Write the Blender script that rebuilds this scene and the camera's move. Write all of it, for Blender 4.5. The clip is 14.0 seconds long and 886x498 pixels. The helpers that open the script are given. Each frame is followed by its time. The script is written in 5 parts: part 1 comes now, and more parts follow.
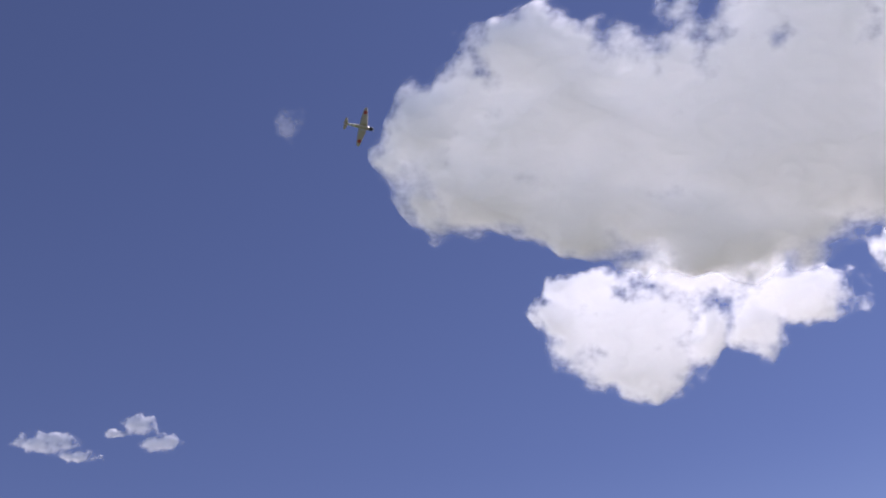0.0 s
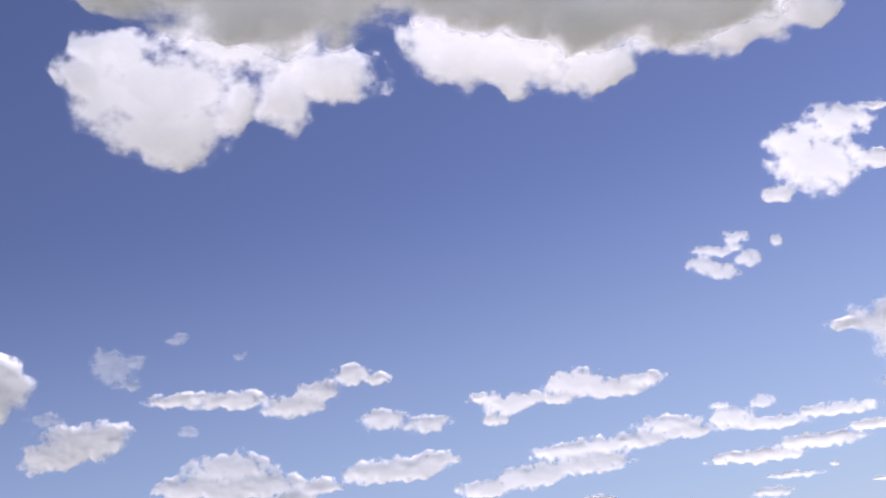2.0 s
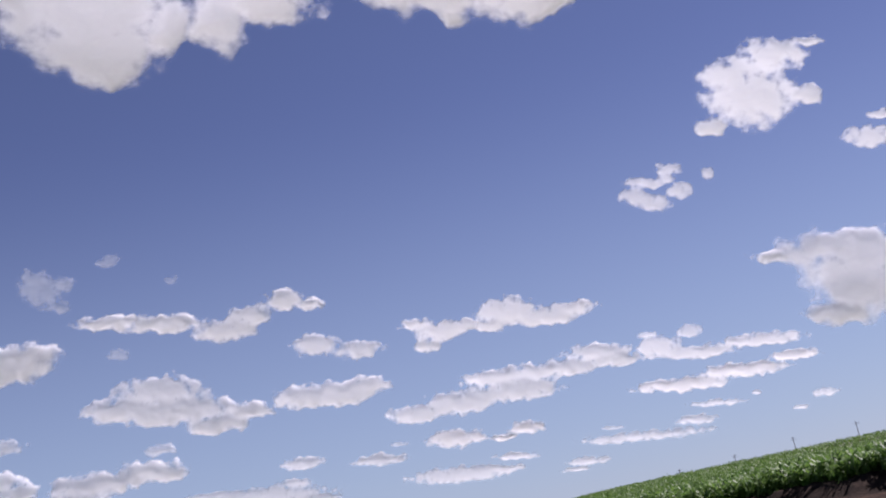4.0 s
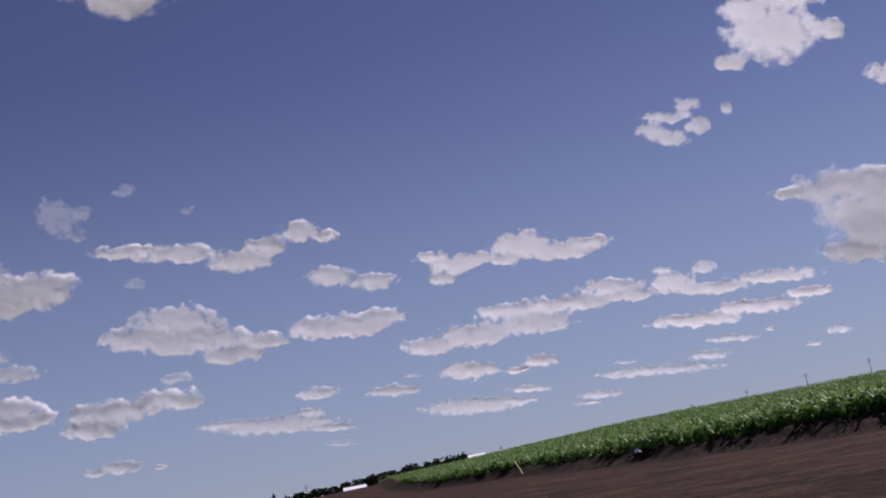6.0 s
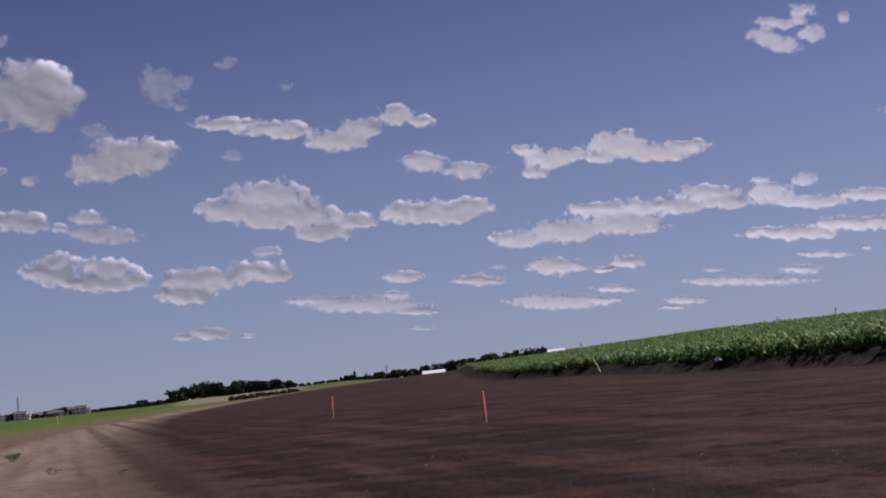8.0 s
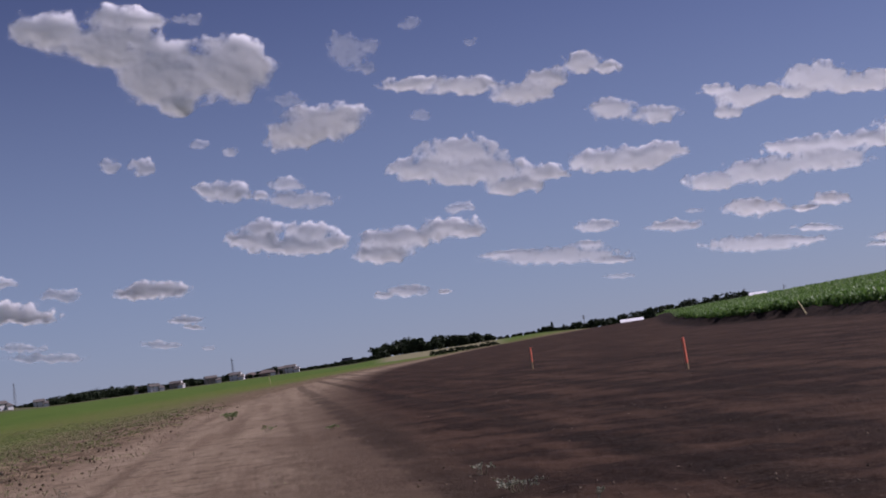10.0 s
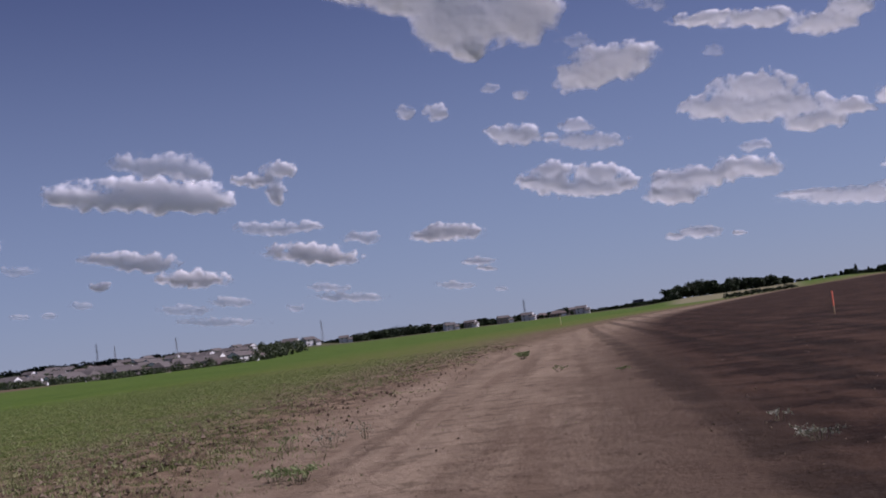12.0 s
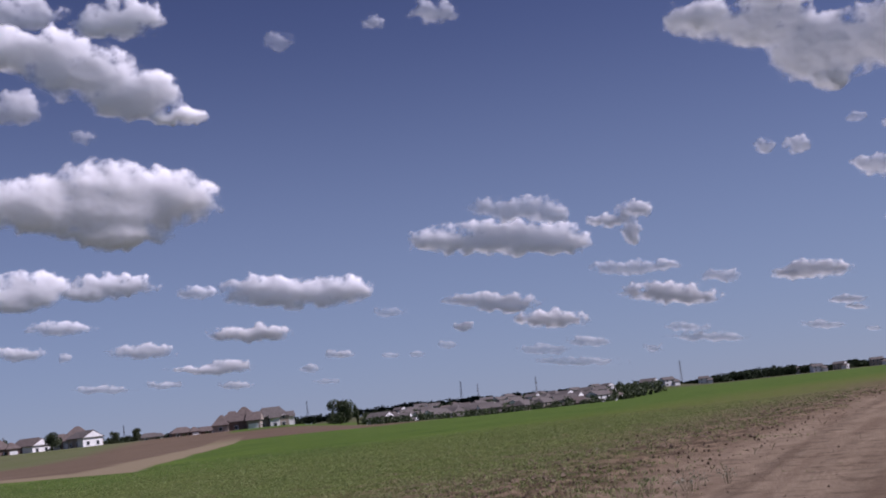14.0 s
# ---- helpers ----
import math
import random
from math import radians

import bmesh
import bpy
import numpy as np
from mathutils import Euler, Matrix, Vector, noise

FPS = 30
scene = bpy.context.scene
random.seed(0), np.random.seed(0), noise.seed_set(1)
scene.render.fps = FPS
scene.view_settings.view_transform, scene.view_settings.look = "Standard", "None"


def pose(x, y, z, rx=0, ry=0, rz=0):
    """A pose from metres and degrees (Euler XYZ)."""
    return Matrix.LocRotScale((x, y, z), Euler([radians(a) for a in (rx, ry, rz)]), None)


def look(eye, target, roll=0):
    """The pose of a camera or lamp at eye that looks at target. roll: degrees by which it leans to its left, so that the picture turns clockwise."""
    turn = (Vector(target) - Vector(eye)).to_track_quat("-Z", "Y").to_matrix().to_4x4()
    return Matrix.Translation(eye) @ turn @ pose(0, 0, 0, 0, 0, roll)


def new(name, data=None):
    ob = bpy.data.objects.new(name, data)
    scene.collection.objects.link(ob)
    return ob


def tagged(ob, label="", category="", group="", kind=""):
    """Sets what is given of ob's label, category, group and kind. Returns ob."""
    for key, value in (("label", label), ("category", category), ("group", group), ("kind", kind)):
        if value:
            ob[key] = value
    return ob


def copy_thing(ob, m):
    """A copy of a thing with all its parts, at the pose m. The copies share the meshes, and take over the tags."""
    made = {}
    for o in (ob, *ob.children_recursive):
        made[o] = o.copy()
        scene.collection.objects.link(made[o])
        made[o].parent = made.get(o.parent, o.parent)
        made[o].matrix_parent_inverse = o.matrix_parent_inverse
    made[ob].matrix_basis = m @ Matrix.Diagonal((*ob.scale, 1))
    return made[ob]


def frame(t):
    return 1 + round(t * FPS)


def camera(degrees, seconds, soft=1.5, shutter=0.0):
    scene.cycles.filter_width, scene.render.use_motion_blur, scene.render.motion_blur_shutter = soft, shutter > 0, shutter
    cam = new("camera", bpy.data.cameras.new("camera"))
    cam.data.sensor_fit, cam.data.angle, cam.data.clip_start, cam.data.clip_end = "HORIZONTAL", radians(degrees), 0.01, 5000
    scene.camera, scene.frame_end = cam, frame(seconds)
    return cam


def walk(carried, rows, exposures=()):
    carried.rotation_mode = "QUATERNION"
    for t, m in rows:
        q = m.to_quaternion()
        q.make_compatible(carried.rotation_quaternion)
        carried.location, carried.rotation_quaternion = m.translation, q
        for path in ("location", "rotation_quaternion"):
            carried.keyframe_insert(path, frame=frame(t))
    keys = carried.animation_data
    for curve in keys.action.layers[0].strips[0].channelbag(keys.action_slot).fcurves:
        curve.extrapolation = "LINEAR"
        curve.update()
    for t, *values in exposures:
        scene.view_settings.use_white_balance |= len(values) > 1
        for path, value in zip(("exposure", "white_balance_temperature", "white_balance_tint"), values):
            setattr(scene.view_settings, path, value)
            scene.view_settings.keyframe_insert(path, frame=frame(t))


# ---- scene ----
cam = camera(41.0, 14.0, soft=1.9)
EYE = (0.0, 0.0, 1.6)
# seconds, tilt, lean, turn: standing in a field and turning after an aircraft
PATH = [
    (0.0, 122.593, 5.654, 22.028),
    (0.5, 118.449, 8.513, 15.172),
    (1.0, 113.405, 10.283, 7.971),
    (1.5, 111.322, 11.520, 3.500),
    (2.0, 108.093, 11.575, -0.352),
    (2.5, 106.950, 11.884, -2.340),
    (3.0, 105.892, 11.579, -3.880),
    (5.5, 101.427, 11.003, -3.197),
    (6.0, 100.774, 10.683, -3.161),
    (6.5, 100.281, 9.547, -3.208),
    (7.0, 99.194, 6.480, -3.706),
    (7.5, 96.870, 6.038, -2.078),
    (8.0, 96.036, 5.912, 0.624),
    (10.5, 94.803, 7.868, 13.227),
    (11.0, 94.925, 7.535, 16.737),
    (11.5, 94.416, 7.888, 20.055),
    (12.0, 93.882, 7.180, 24.267),
    (12.5, 95.213, 7.361, 28.576),
    (13.0, 95.141, 7.012, 32.935),
    (13.5, 97.093, 6.746, 37.758),
    (14.0, 97.819, 6.301, 41.478),
]
EXPOSURES = [(0.0, 0.95, 6300, 27), (1.5, 0.85, 6400, 25), (3.0, 0.75, 6400, 26), (5.5, 0.17, 6400, 31), (8.0, -0.06, 6300, 33), (11.0, -0.07, 6150, 34), (12.5, 0.0, 6100, 34), (14.0, 0.02, 6050, 33)]
walk(cam, [(t, pose(*EYE, a, b, c)) for t, a, b, c in PATH], EXPOSURES)

# ---- daylight ----
SUN_AZ, SUN_EL = 56.0, 48.0
world = bpy.data.worlds.new("sky")
scene.world = world
world.use_nodes = True
wn = world.node_tree
sky = wn.nodes.new("ShaderNodeTexSky")
sky.sky_type, sky.sun_disc = "NISHITA", False
sky.sun_elevation, sky.sun_rotation = radians(SUN_EL), radians(SUN_AZ)
sky.altitude, sky.air_density, sky.dust_density, sky.ozone_density = 1500, 0.8, 0.22, 3.5
# pale blue summer haze low over the horizon
where = wn.nodes.new("ShaderNodeSeparateXYZ")
wn.links.new(wn.nodes.new("ShaderNodeTexCoord").outputs["Generated"], where.inputs[0])
low = wn.nodes.new("ShaderNodeMapRange")
low.interpolation_type = "SMOOTHSTEP"
low.inputs[1].default_value, low.inputs[2].default_value = 0.38, -0.05
low.inputs[3].default_value, low.inputs[4].default_value = 0.0, 0.75
wn.links.new(where.outputs[2], low.inputs[0])
haze = wn.nodes.new("ShaderNodeMix")
haze.data_type = "RGBA"
wn.links.new(low.outputs[0], haze.inputs[0])
haze.inputs[7].default_value = (4.3, 6.1, 7.6, 1)
hue = wn.nodes.new("ShaderNodeMix")
hue.data_type, hue.blend_type = "RGBA", "MULTIPLY"
hue.inputs[0].default_value, hue.inputs[7].default_value = 1.0, (1.1, 0.95, 1.02, 1)
wn.links.new(sky.outputs[0], hue.inputs[6])
wn.links.new(hue.outputs[2], haze.inputs[6])
wn.links.new(haze.outputs[2], wn.nodes["Background"].inputs[0])
wn.nodes["Background"].inputs[1].default_value = 0.053


def heading(az, el=0.0):
    """The way towards a compass angle (degrees to the right of +y) and a height angle."""
    a, e = radians(az), radians(el)
    return Vector((math.sin(a) * math.cos(e), math.cos(a) * math.cos(e), math.sin(e)))


def spot(az, r, z=0.0):
    return Vector((math.sin(radians(az)) * r, math.cos(radians(az)) * r, z))


sun = new("sun", bpy.data.lights.new("sun", "SUN"))
sun.data.energy, sun.data.angle, sun.data.color = 5.0, radians(0.53), (1.0, 0.98, 0.955)
sun.matrix_world = look(heading(SUN_AZ, SUN_EL) * 100, (0, 0, 0))


# ---- numbers: smooth noise on arrays ----
def gnoise(x, y, seed=0):
    xi, yi = np.floor(x).astype(np.int64), np.floor(y).astype(np.int64)
    fx, fy = x - xi, y - yi

    def corner(i, j):
        h = ((xi + i) * 374761393 + (yi + j) * 668265263 + seed * 974634777) & 0xFFFFFFFF
        h = ((h ^ (h >> 13)) * 1274126177) & 0xFFFFFFFF
        h = (h ^ (h >> 16)) / 4294967296.0 * 2 * np.pi
        return np.cos(h) * (fx - i) + np.sin(h) * (fy - j)

    u, v = fx * fx * fx * (fx * (fx * 6 - 15) + 10), fy * fy * fy * (fy * (fy * 6 - 15) + 10)
    a = corner(0, 0) * (1 - u) + corner(1, 0) * u
    b = corner(0, 1) * (1 - u) + corner(1, 1) * u
    return (a * (1 - v) + b * v) * 1.5


def fbm(x, y, octaves, seed=0, gain=0.5):
    total, amp = np.zeros_like(x), 1.0
    for k in range(octaves):
        total += amp * gnoise(x, y, seed + 17 * k)
        x, y, amp = x * 2.03 + 5.1, y * 2.03 + 3.7, amp * gain
    return total


def billow(x, y, octaves, seed=0):
    total, amp = np.zeros_like(x), 1.0
    for k in range(octaves):
        total += amp * (0.5 - np.abs(gnoise(x, y, seed + 29 * k)))
        x, y, amp = x * 2.1 + 1.3, y * 2.1 + 7.7, amp * 0.5
    return total


def ramp(a, b, x):
    t = np.clip((x - a) / (b - a), 0, 1)
    return t * t * (3 - 2 * t)


# ---- materials ----
class Nodes:
    """Short words for building a node material."""

    def __init__(self, name):
        self.mat = bpy.data.materials.new(name)
        self.mat.use_nodes = True
        self.tree = self.mat.node_tree
        self.bsdf = self.tree.nodes["Principled BSDF"]
        self.out = self.tree.nodes["Material Output"]

    def put(self, socket, value):
        if isinstance(value, bpy.types.NodeSocket):
            self.tree.links.new(value, socket)
        elif isinstance(value, tuple) and len(value) == 3 and socket.type == "RGBA":
            socket.default_value = (*value, 1)
        else:
            socket.default_value = value

    def node(self, kind, **inputs):
        n = self.tree.nodes.new(kind)
        for k, v in inputs.items():
            self.put(n.inputs[k.replace("_", " ")], v)
        return n

    def math(self, op, a, b=0.0, clamp=False):
        n = self.tree.nodes.new("ShaderNodeMath")
        n.operation, n.use_clamp = op, clamp
        self.put(n.inputs[0], a), self.put(n.inputs[1], b)
        return n.outputs[0]

    def place(self):
        return self.tree.nodes.new("ShaderNodeNewGeometry").outputs["Position"]

    def noise(self, scale, detail=4, rough=0.55, vector=None, stretch=None, turn=0.0):
        vector = vector or self.place()
        if stretch:
            m = self.tree.nodes.new("ShaderNodeMapping")
            self.put(m.inputs[0], vector)
            m.inputs["Rotation"].default_value = (0, 0, radians(turn))
            m.vector_type = "TEXTURE"
            m.inputs["Scale"].default_value = tuple(1 / k for k in stretch)
            vector = m.outputs[0]
        n = self.node("ShaderNodeTexNoise", Scale=scale, Detail=detail, Roughness=rough, Vector=vector)
        return n.outputs[0]

    def between(self, a, b, value):
        n = self.tree.nodes.new("ShaderNodeMapRange")
        n.interpolation_type = "SMOOTHSTEP"
        self.put(n.inputs[0], value)
        n.inputs[1].default_value, n.inputs[2].default_value = a, b
        return n.outputs[0]

    def mix(self, fac, a, b):
        n = self.tree.nodes.new("ShaderNodeMix")
        n.data_type = "RGBA"
        self.put(n.inputs[0], fac), self.put(n.inputs[6], a), self.put(n.inputs[7], b)
        return n.outputs[2]

    def finish(self, colour, rough=0.8, bump=None, strength=0.3, distance=0.02, metal=0.0):
        self.put(self.bsdf.inputs["Base Color"], colour)
        self.put(self.bsdf.inputs["Roughness"], rough)
        self.put(self.bsdf.inputs["Metallic"], metal)
        self.put(self.bsdf.inputs["Specular IOR Level"], 0.5 if rough < 0.5 else 0.06 if rough > 0.9 else 0.2)
        if bump:
            b = self.node("ShaderNodeBump", Strength=strength, Distance=distance, Height=bump)
            self.put(self.bsdf.inputs["Normal"], b.outputs[0])
        return self.mat


def plain(name, dark, light, scale, rough=0.75, bump=0.2, metal=0.0, detail=5):
    """A worn surface: two tones broken up at two scales, with fine relief."""
    n = Nodes(name)
    co = n.tree.nodes.new("ShaderNodeTexCoord").outputs["Object"]
    a, b = n.noise(scale, detail, vector=co), n.noise(scale * 7, 3, vector=co)
    f = n.math("ADD", n.math("MULTIPLY", a, 0.65), n.math("MULTIPLY", b, 0.35))
    return n.finish(n.mix(n.between(0.3, 0.7, f), dark, light), rough, b, bump, 0.01, metal)


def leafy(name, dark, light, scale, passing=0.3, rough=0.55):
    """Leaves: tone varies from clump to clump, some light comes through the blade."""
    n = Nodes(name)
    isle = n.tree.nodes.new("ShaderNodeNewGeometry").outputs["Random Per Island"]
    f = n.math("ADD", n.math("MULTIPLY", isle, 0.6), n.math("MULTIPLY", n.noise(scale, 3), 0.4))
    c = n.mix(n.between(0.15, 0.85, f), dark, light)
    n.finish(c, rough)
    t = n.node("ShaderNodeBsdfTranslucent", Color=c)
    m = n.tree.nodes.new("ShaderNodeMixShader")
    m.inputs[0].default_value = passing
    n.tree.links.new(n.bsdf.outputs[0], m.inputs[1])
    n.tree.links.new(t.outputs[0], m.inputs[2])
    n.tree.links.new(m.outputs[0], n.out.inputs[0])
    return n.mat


def cloud_material():
    """Water cloud: light scatters from droplet to droplet through the whole body, with frayed, thinning rims."""
    n = Nodes("cloud_droplets")

    def value(name, out="Fac"):
        a = n.tree.nodes.new("ShaderNodeAttribute")
        a.attribute_name = name
        return a.outputs[out]

    d = value("depth")
    fine = n.noise(1.4, 6, 0.58, vector=value("within", "Vector"))
    torn = n.math("MULTIPLY", n.math("SUBTRACT", fine, 0.5), n.between(1.0, 0.3, d))
    frayed = n.math("ADD", d, n.math("MULTIPLY", torn, 0.9))
    cover = n.math("MULTIPLY", n.math("MULTIPLY", n.between(0.0, 0.75, frayed), n.between(0.0, 0.5, d)), value("veil"))
    b = n.bsdf
    n.put(b.inputs["Base Color"], (0.99, 0.99, 0.99, 1))
    n.put(b.inputs["Roughness"], 1.0)
    n.put(b.inputs["Specular IOR Level"], 0.0)
    n.put(b.inputs["Subsurface Weight"], 1.0)
    n.put(b.inputs["Subsurface Radius"], (1.0, 1.0, 1.0))
    n.put(b.inputs["Subsurface Scale"], value("reach"))
    n.put(b.inputs["Subsurface Anisotropy"], 0.9)
    # the droplets throw most sunlight onwards
    onward = n.node("ShaderNodeBsdfTranslucent", Color=(0.97, 0.975, 0.985))
    clear = n.tree.nodes.new("ShaderNodeBsdfTransparent")
    body, rim = n.tree.nodes.new("ShaderNodeMixShader"), n.tree.nodes.new("ShaderNodeMixShader")
    n.put(body.inputs[0], value("onward"))
    n.put(body.inputs[1], b.outputs[0]), n.put(body.inputs[2], onward.outputs[0])
    n.put(rim.inputs[0], cover)
    n.put(rim.inputs[1], clear.outputs[0]), n.put(rim.inputs[2], body.outputs[0])
    n.put(n.out.inputs[0], rim.outputs[0])
    return n.mat


# ---- mesh helpers ----
def grid_mesh(name, verts, faces, material, smooth=True):
    """A mesh from arrays of vertices and of quads or triangles."""
    me = bpy.data.meshes.new(name)
    k = faces.shape[1]
    me.vertices.add(len(verts)), me.loops.add(faces.size), me.polygons.add(len(faces))
    me.vertices.foreach_set("co", np.ascontiguousarray(verts, np.float32).ravel())
    me.loops.foreach_set("vertex_index", np.ascontiguousarray(faces, np.int32).ravel())
    me.polygons.foreach_set("loop_start", np.arange(0, faces.size, k, dtype=np.int32))
    me.polygons.foreach_set("use_smooth", np.full(len(faces), smooth, bool))
    me.update(calc_edges=True)
    me.validate()
    if material:
        me.materials.append(material)
    return me


def part(name, bm, material, parent=None, label="", smooth=False):
    me = bpy.data.meshes.new(name)
    bmesh.ops.recalc_face_normals(bm, faces=bm.faces)
    for f in bm.faces:
        f.smooth = smooth
    bm.to_mesh(me)
    bm.free()
    me.materials.append(material)
    ob = new(name, me)
    if parent:
        ob.parent = parent
    return tagged(ob, label)


def box(bm, x0, x1, y0, y1, z0, z1):
    v = [bm.verts.new((x, y, z)) for x in (x0, x1) for y in (y0, y1) for z in (z0, z1)]
    for f in ((0, 1, 3, 2), (4, 6, 7, 5), (0, 4, 5, 1), (2, 3, 7, 6), (0, 2, 6, 4), (1, 5, 7, 3)):
        bm.faces.new([v[i] for i in f])


def boxed(x0, x1, y0, y1, z0, z1):
    bm = bmesh.new()
    box(bm, x0, x1, y0, y1, z0, z1)
    return bm


def beam(bm, a, b, w):
    """A square bar from a to b."""
    a, b = Vector(a), Vector(b)
    d = (b - a).normalized()
    s = d.cross(Vector((0.3, 1, 0.2))).normalized() * w / 2
    t = d.cross(s).normalized() * w / 2
    lo = [bm.verts.new(a + p) for p in (s + t, s - t, -s - t, -s + t)]
    hi = [bm.verts.new(b + p) for p in (s + t, s - t, -s - t, -s + t)]
    for i in range(4):
        bm.faces.new((lo[i], lo[(i + 1) % 4], hi[(i + 1) % 4], hi[i]))
    bm.faces.new(lo), bm.faces.new(hi)


# ---- clouds ----
CLOUD = cloud_material()
cloud_count = 0


def cloud(az, el, tilt, dense, label, lobes, nearer=1.0):
    """A cumulus at a compass and height angle: a billowing body swollen towards the ground, from lobes (across, up, half width, half height)
    in degrees. dense: 1 for a thick cloud, less for a wisp."""
    global cloud_count
    cloud_count += 1
    seed = cloud_count * 101
    c = heading(az, el)
    far = min(4800.0, (650.0 + 750.0 * float(ramp(14, 20, el))) / math.sin(radians(max(el, 3.0)))) * (1 - 0.25 * float(ramp(6, 4.5, el))) * nearer
    e = Vector((c.y, -c.x, 0)).normalized()
    up = e.cross(c)
    ct, st = math.cos(radians(tilt)), math.sin(radians(tilt))
    eu, ev = np.array(e * ct + up * st), np.array(up * ct - e * st)
    lo = np.array(lobes)
    size = float(np.median(np.minimum(lo[:, 2], lo[:, 3])))
    pad = 0.35 * size + 0.25
    u0, u1 = (lo[:, 0] - lo[:, 2]).min() - pad, (lo[:, 0] + lo[:, 2]).max() + pad
    v0, v1 = (lo[:, 1] - lo[:, 3]).min() - pad, (lo[:, 1] + lo[:, 3]).max() + pad
    step = min(0.085, max(0.03, (v1 - v0) / 28))
    nu, nv = int((u1 - u0) / step) + 2, int((v1 - v0) / step) + 2
    U, V = np.meshgrid(np.linspace(u0, u1, nu), np.linspace(v0, v1, nv))
    q = 0.75 / max(size, 0.45)
    wu = U + 0.30 * size * fbm(U * q, V * q, 3, seed)
    wv = V + 0.30 * size * fbm(U * q, V * q, 3, seed + 7)
    body = np.zeros_like(U)
    for a, b, ru, rv in lobes:
        body += np.exp(4 * np.clip(1 - ((wu - a) / ru) ** 2 - ((wv - b) / rv) ** 2, -5, 1))
    mass = np.log(body + 1e-9) / 4
    top = sum(np.exp(-((U - a) / ru) ** 2 - ((V - b) / rv) ** 2) * (V - b) / rv for a, b, ru, rv in lobes)
    top = ramp(-0.35, 0.25, top)
    body = mass + (0.26 + 0.24 * top) * fbm(U * q * 1.5, V * q * 1.5, 5 if size > 0.8 else 3, seed + 13, 0.5) + 0.2
    depth = np.minimum(body * 0.85, 1.0) * (0.55 + 0.45 * dense)
    lumps = billow(U * q * 0.8, V * q * 1.2, 3, seed + 31)
    calm = mass + 0.3 * fbm(U * q * 1.5, V * q * 1.5, 2, seed + 13, 0.5) + 0.2
    soft = np.sqrt(np.clip(calm, 0, 1.3))
    swell = size * (0.85 * np.sqrt(np.clip(mass + 0.1, 0, 1.3)) + 0.09 * lumps) * np.clip(soft * 1.6, 0, 1)
    swell = np.maximum(swell, 0.1 * size)
    back = size * (0.1 + 0.65 * soft)
    k = math.pi / 180
    # light gets further where the body is thicker and wetter
    reach = far * k * (0.15 + 2.0 * size) * np.clip(0.15 + 0.85 * (swell + back) / size, 0.15, 1)
    onward = 0.02 + (0.3 + 0.14 * float(ramp(7, 3, el))) * np.exp(-((swell + back) / 1.7) ** 1.3)
    flat = np.array(c)[None, None] + (U * k)[..., None] * eu + (V * k)[..., None] * ev
    P = np.array(EYE) + far * np.concatenate([(flat - np.array(c) * (swell * k)[..., None]).reshape(-1, 3), (flat + np.array(c) * (back * k)[..., None]).reshape(-1, 3)])
    cell = np.minimum(np.minimum(depth[:-1, :-1], depth[1:, :-1]), np.minimum(depth[:-1, 1:], depth[1:, 1:])) > -0.2
    idx = np.arange(nu * nv).reshape(nv, nu)
    quad = np.stack([idx[:-1, :-1], idx[:-1, 1:], idx[1:, 1:], idx[1:, :-1]], -1)
    # bodies that drift apart are clouds of their own
    mark = np.where(cell, np.arange(1, cell.size + 1).reshape(cell.shape), 0)
    while True:
        up = mark.copy()
        for _ in range(24):
            up[1:] = np.maximum(up[1:], up[:-1])
            up[:-1] = np.maximum(up[:-1], up[1:])
            up[:, 1:] = np.maximum(up[:, 1:], up[:, :-1])
            up[:, :-1] = np.maximum(up[:, :-1], up[:, 1:])
            up[~cell] = 0
        if (up == mark).all():
            break
        mark = up
    for m in np.unique(mark[cell]):
        body_cells = mark == m
        if body_cells.sum() < max(30, 0.004 * cell.sum()):
            continue
        front = quad[body_cells]
        rim = []
        for dj, di, p0, p1 in ((-1, 0, 0, 1), (1, 0, 2, 3), (0, 1, 1, 2), (0, -1, 3, 0)):
            other = np.roll(body_cells, (-dj, -di), (0, 1))
            edge = quad[body_cells & ~other]
            a, b = edge[:, p0], edge[:, p1]
            rim.append(np.stack([b, a, a + nu * nv, b + nu * nv], -1))
        faces = np.concatenate([front, front[:, ::-1] + nu * nv] + rim)
        used = np.unique(faces)
        remap = np.zeros(2 * nu * nv, np.int64)
        remap[used] = np.arange(len(used))
        spots = P[used]
        centre = spots.mean(0)
        me = grid_mesh("cloud", spots - centre, remap[faces], CLOUD)
        both = np.concatenate([depth.ravel(), depth.ravel() - 0.75])
        me.attributes.new("depth", "FLOAT", "POINT").data.foreach_set("value", both[used].astype(np.float32))
        me.attributes.new("reach", "FLOAT", "POINT").data.foreach_set("value", np.tile(reach.ravel(), 2)[used].astype(np.float32))
        me.attributes.new("onward", "FLOAT", "POINT").data.foreach_set("value", np.tile(onward.ravel(), 2)[used].astype(np.float32))
        me.attributes.new("veil", "FLOAT", "POINT").data.foreach_set("value", np.full(len(used), min(1.0, 0.2 + dense) if dense > 0.35 else 0.05 + 1.2 * dense, np.float32))
        grain = np.stack([U.ravel() * (0.5 + 0.6 * q), V.ravel() * (0.7 + 0.9 * q), np.full(nu * nv, seed * 3.7)], 1)
        grain = np.concatenate([grain, grain])[used]
        me.attributes.new("within", "FLOAT_VECTOR", "POINT").data.foreach_set("vector", grain.astype(np.float32).ravel())
        ob = new("cloud", me)
        ob.location = centre
        tagged(ob, label, "cloud", "clouds in the sky")


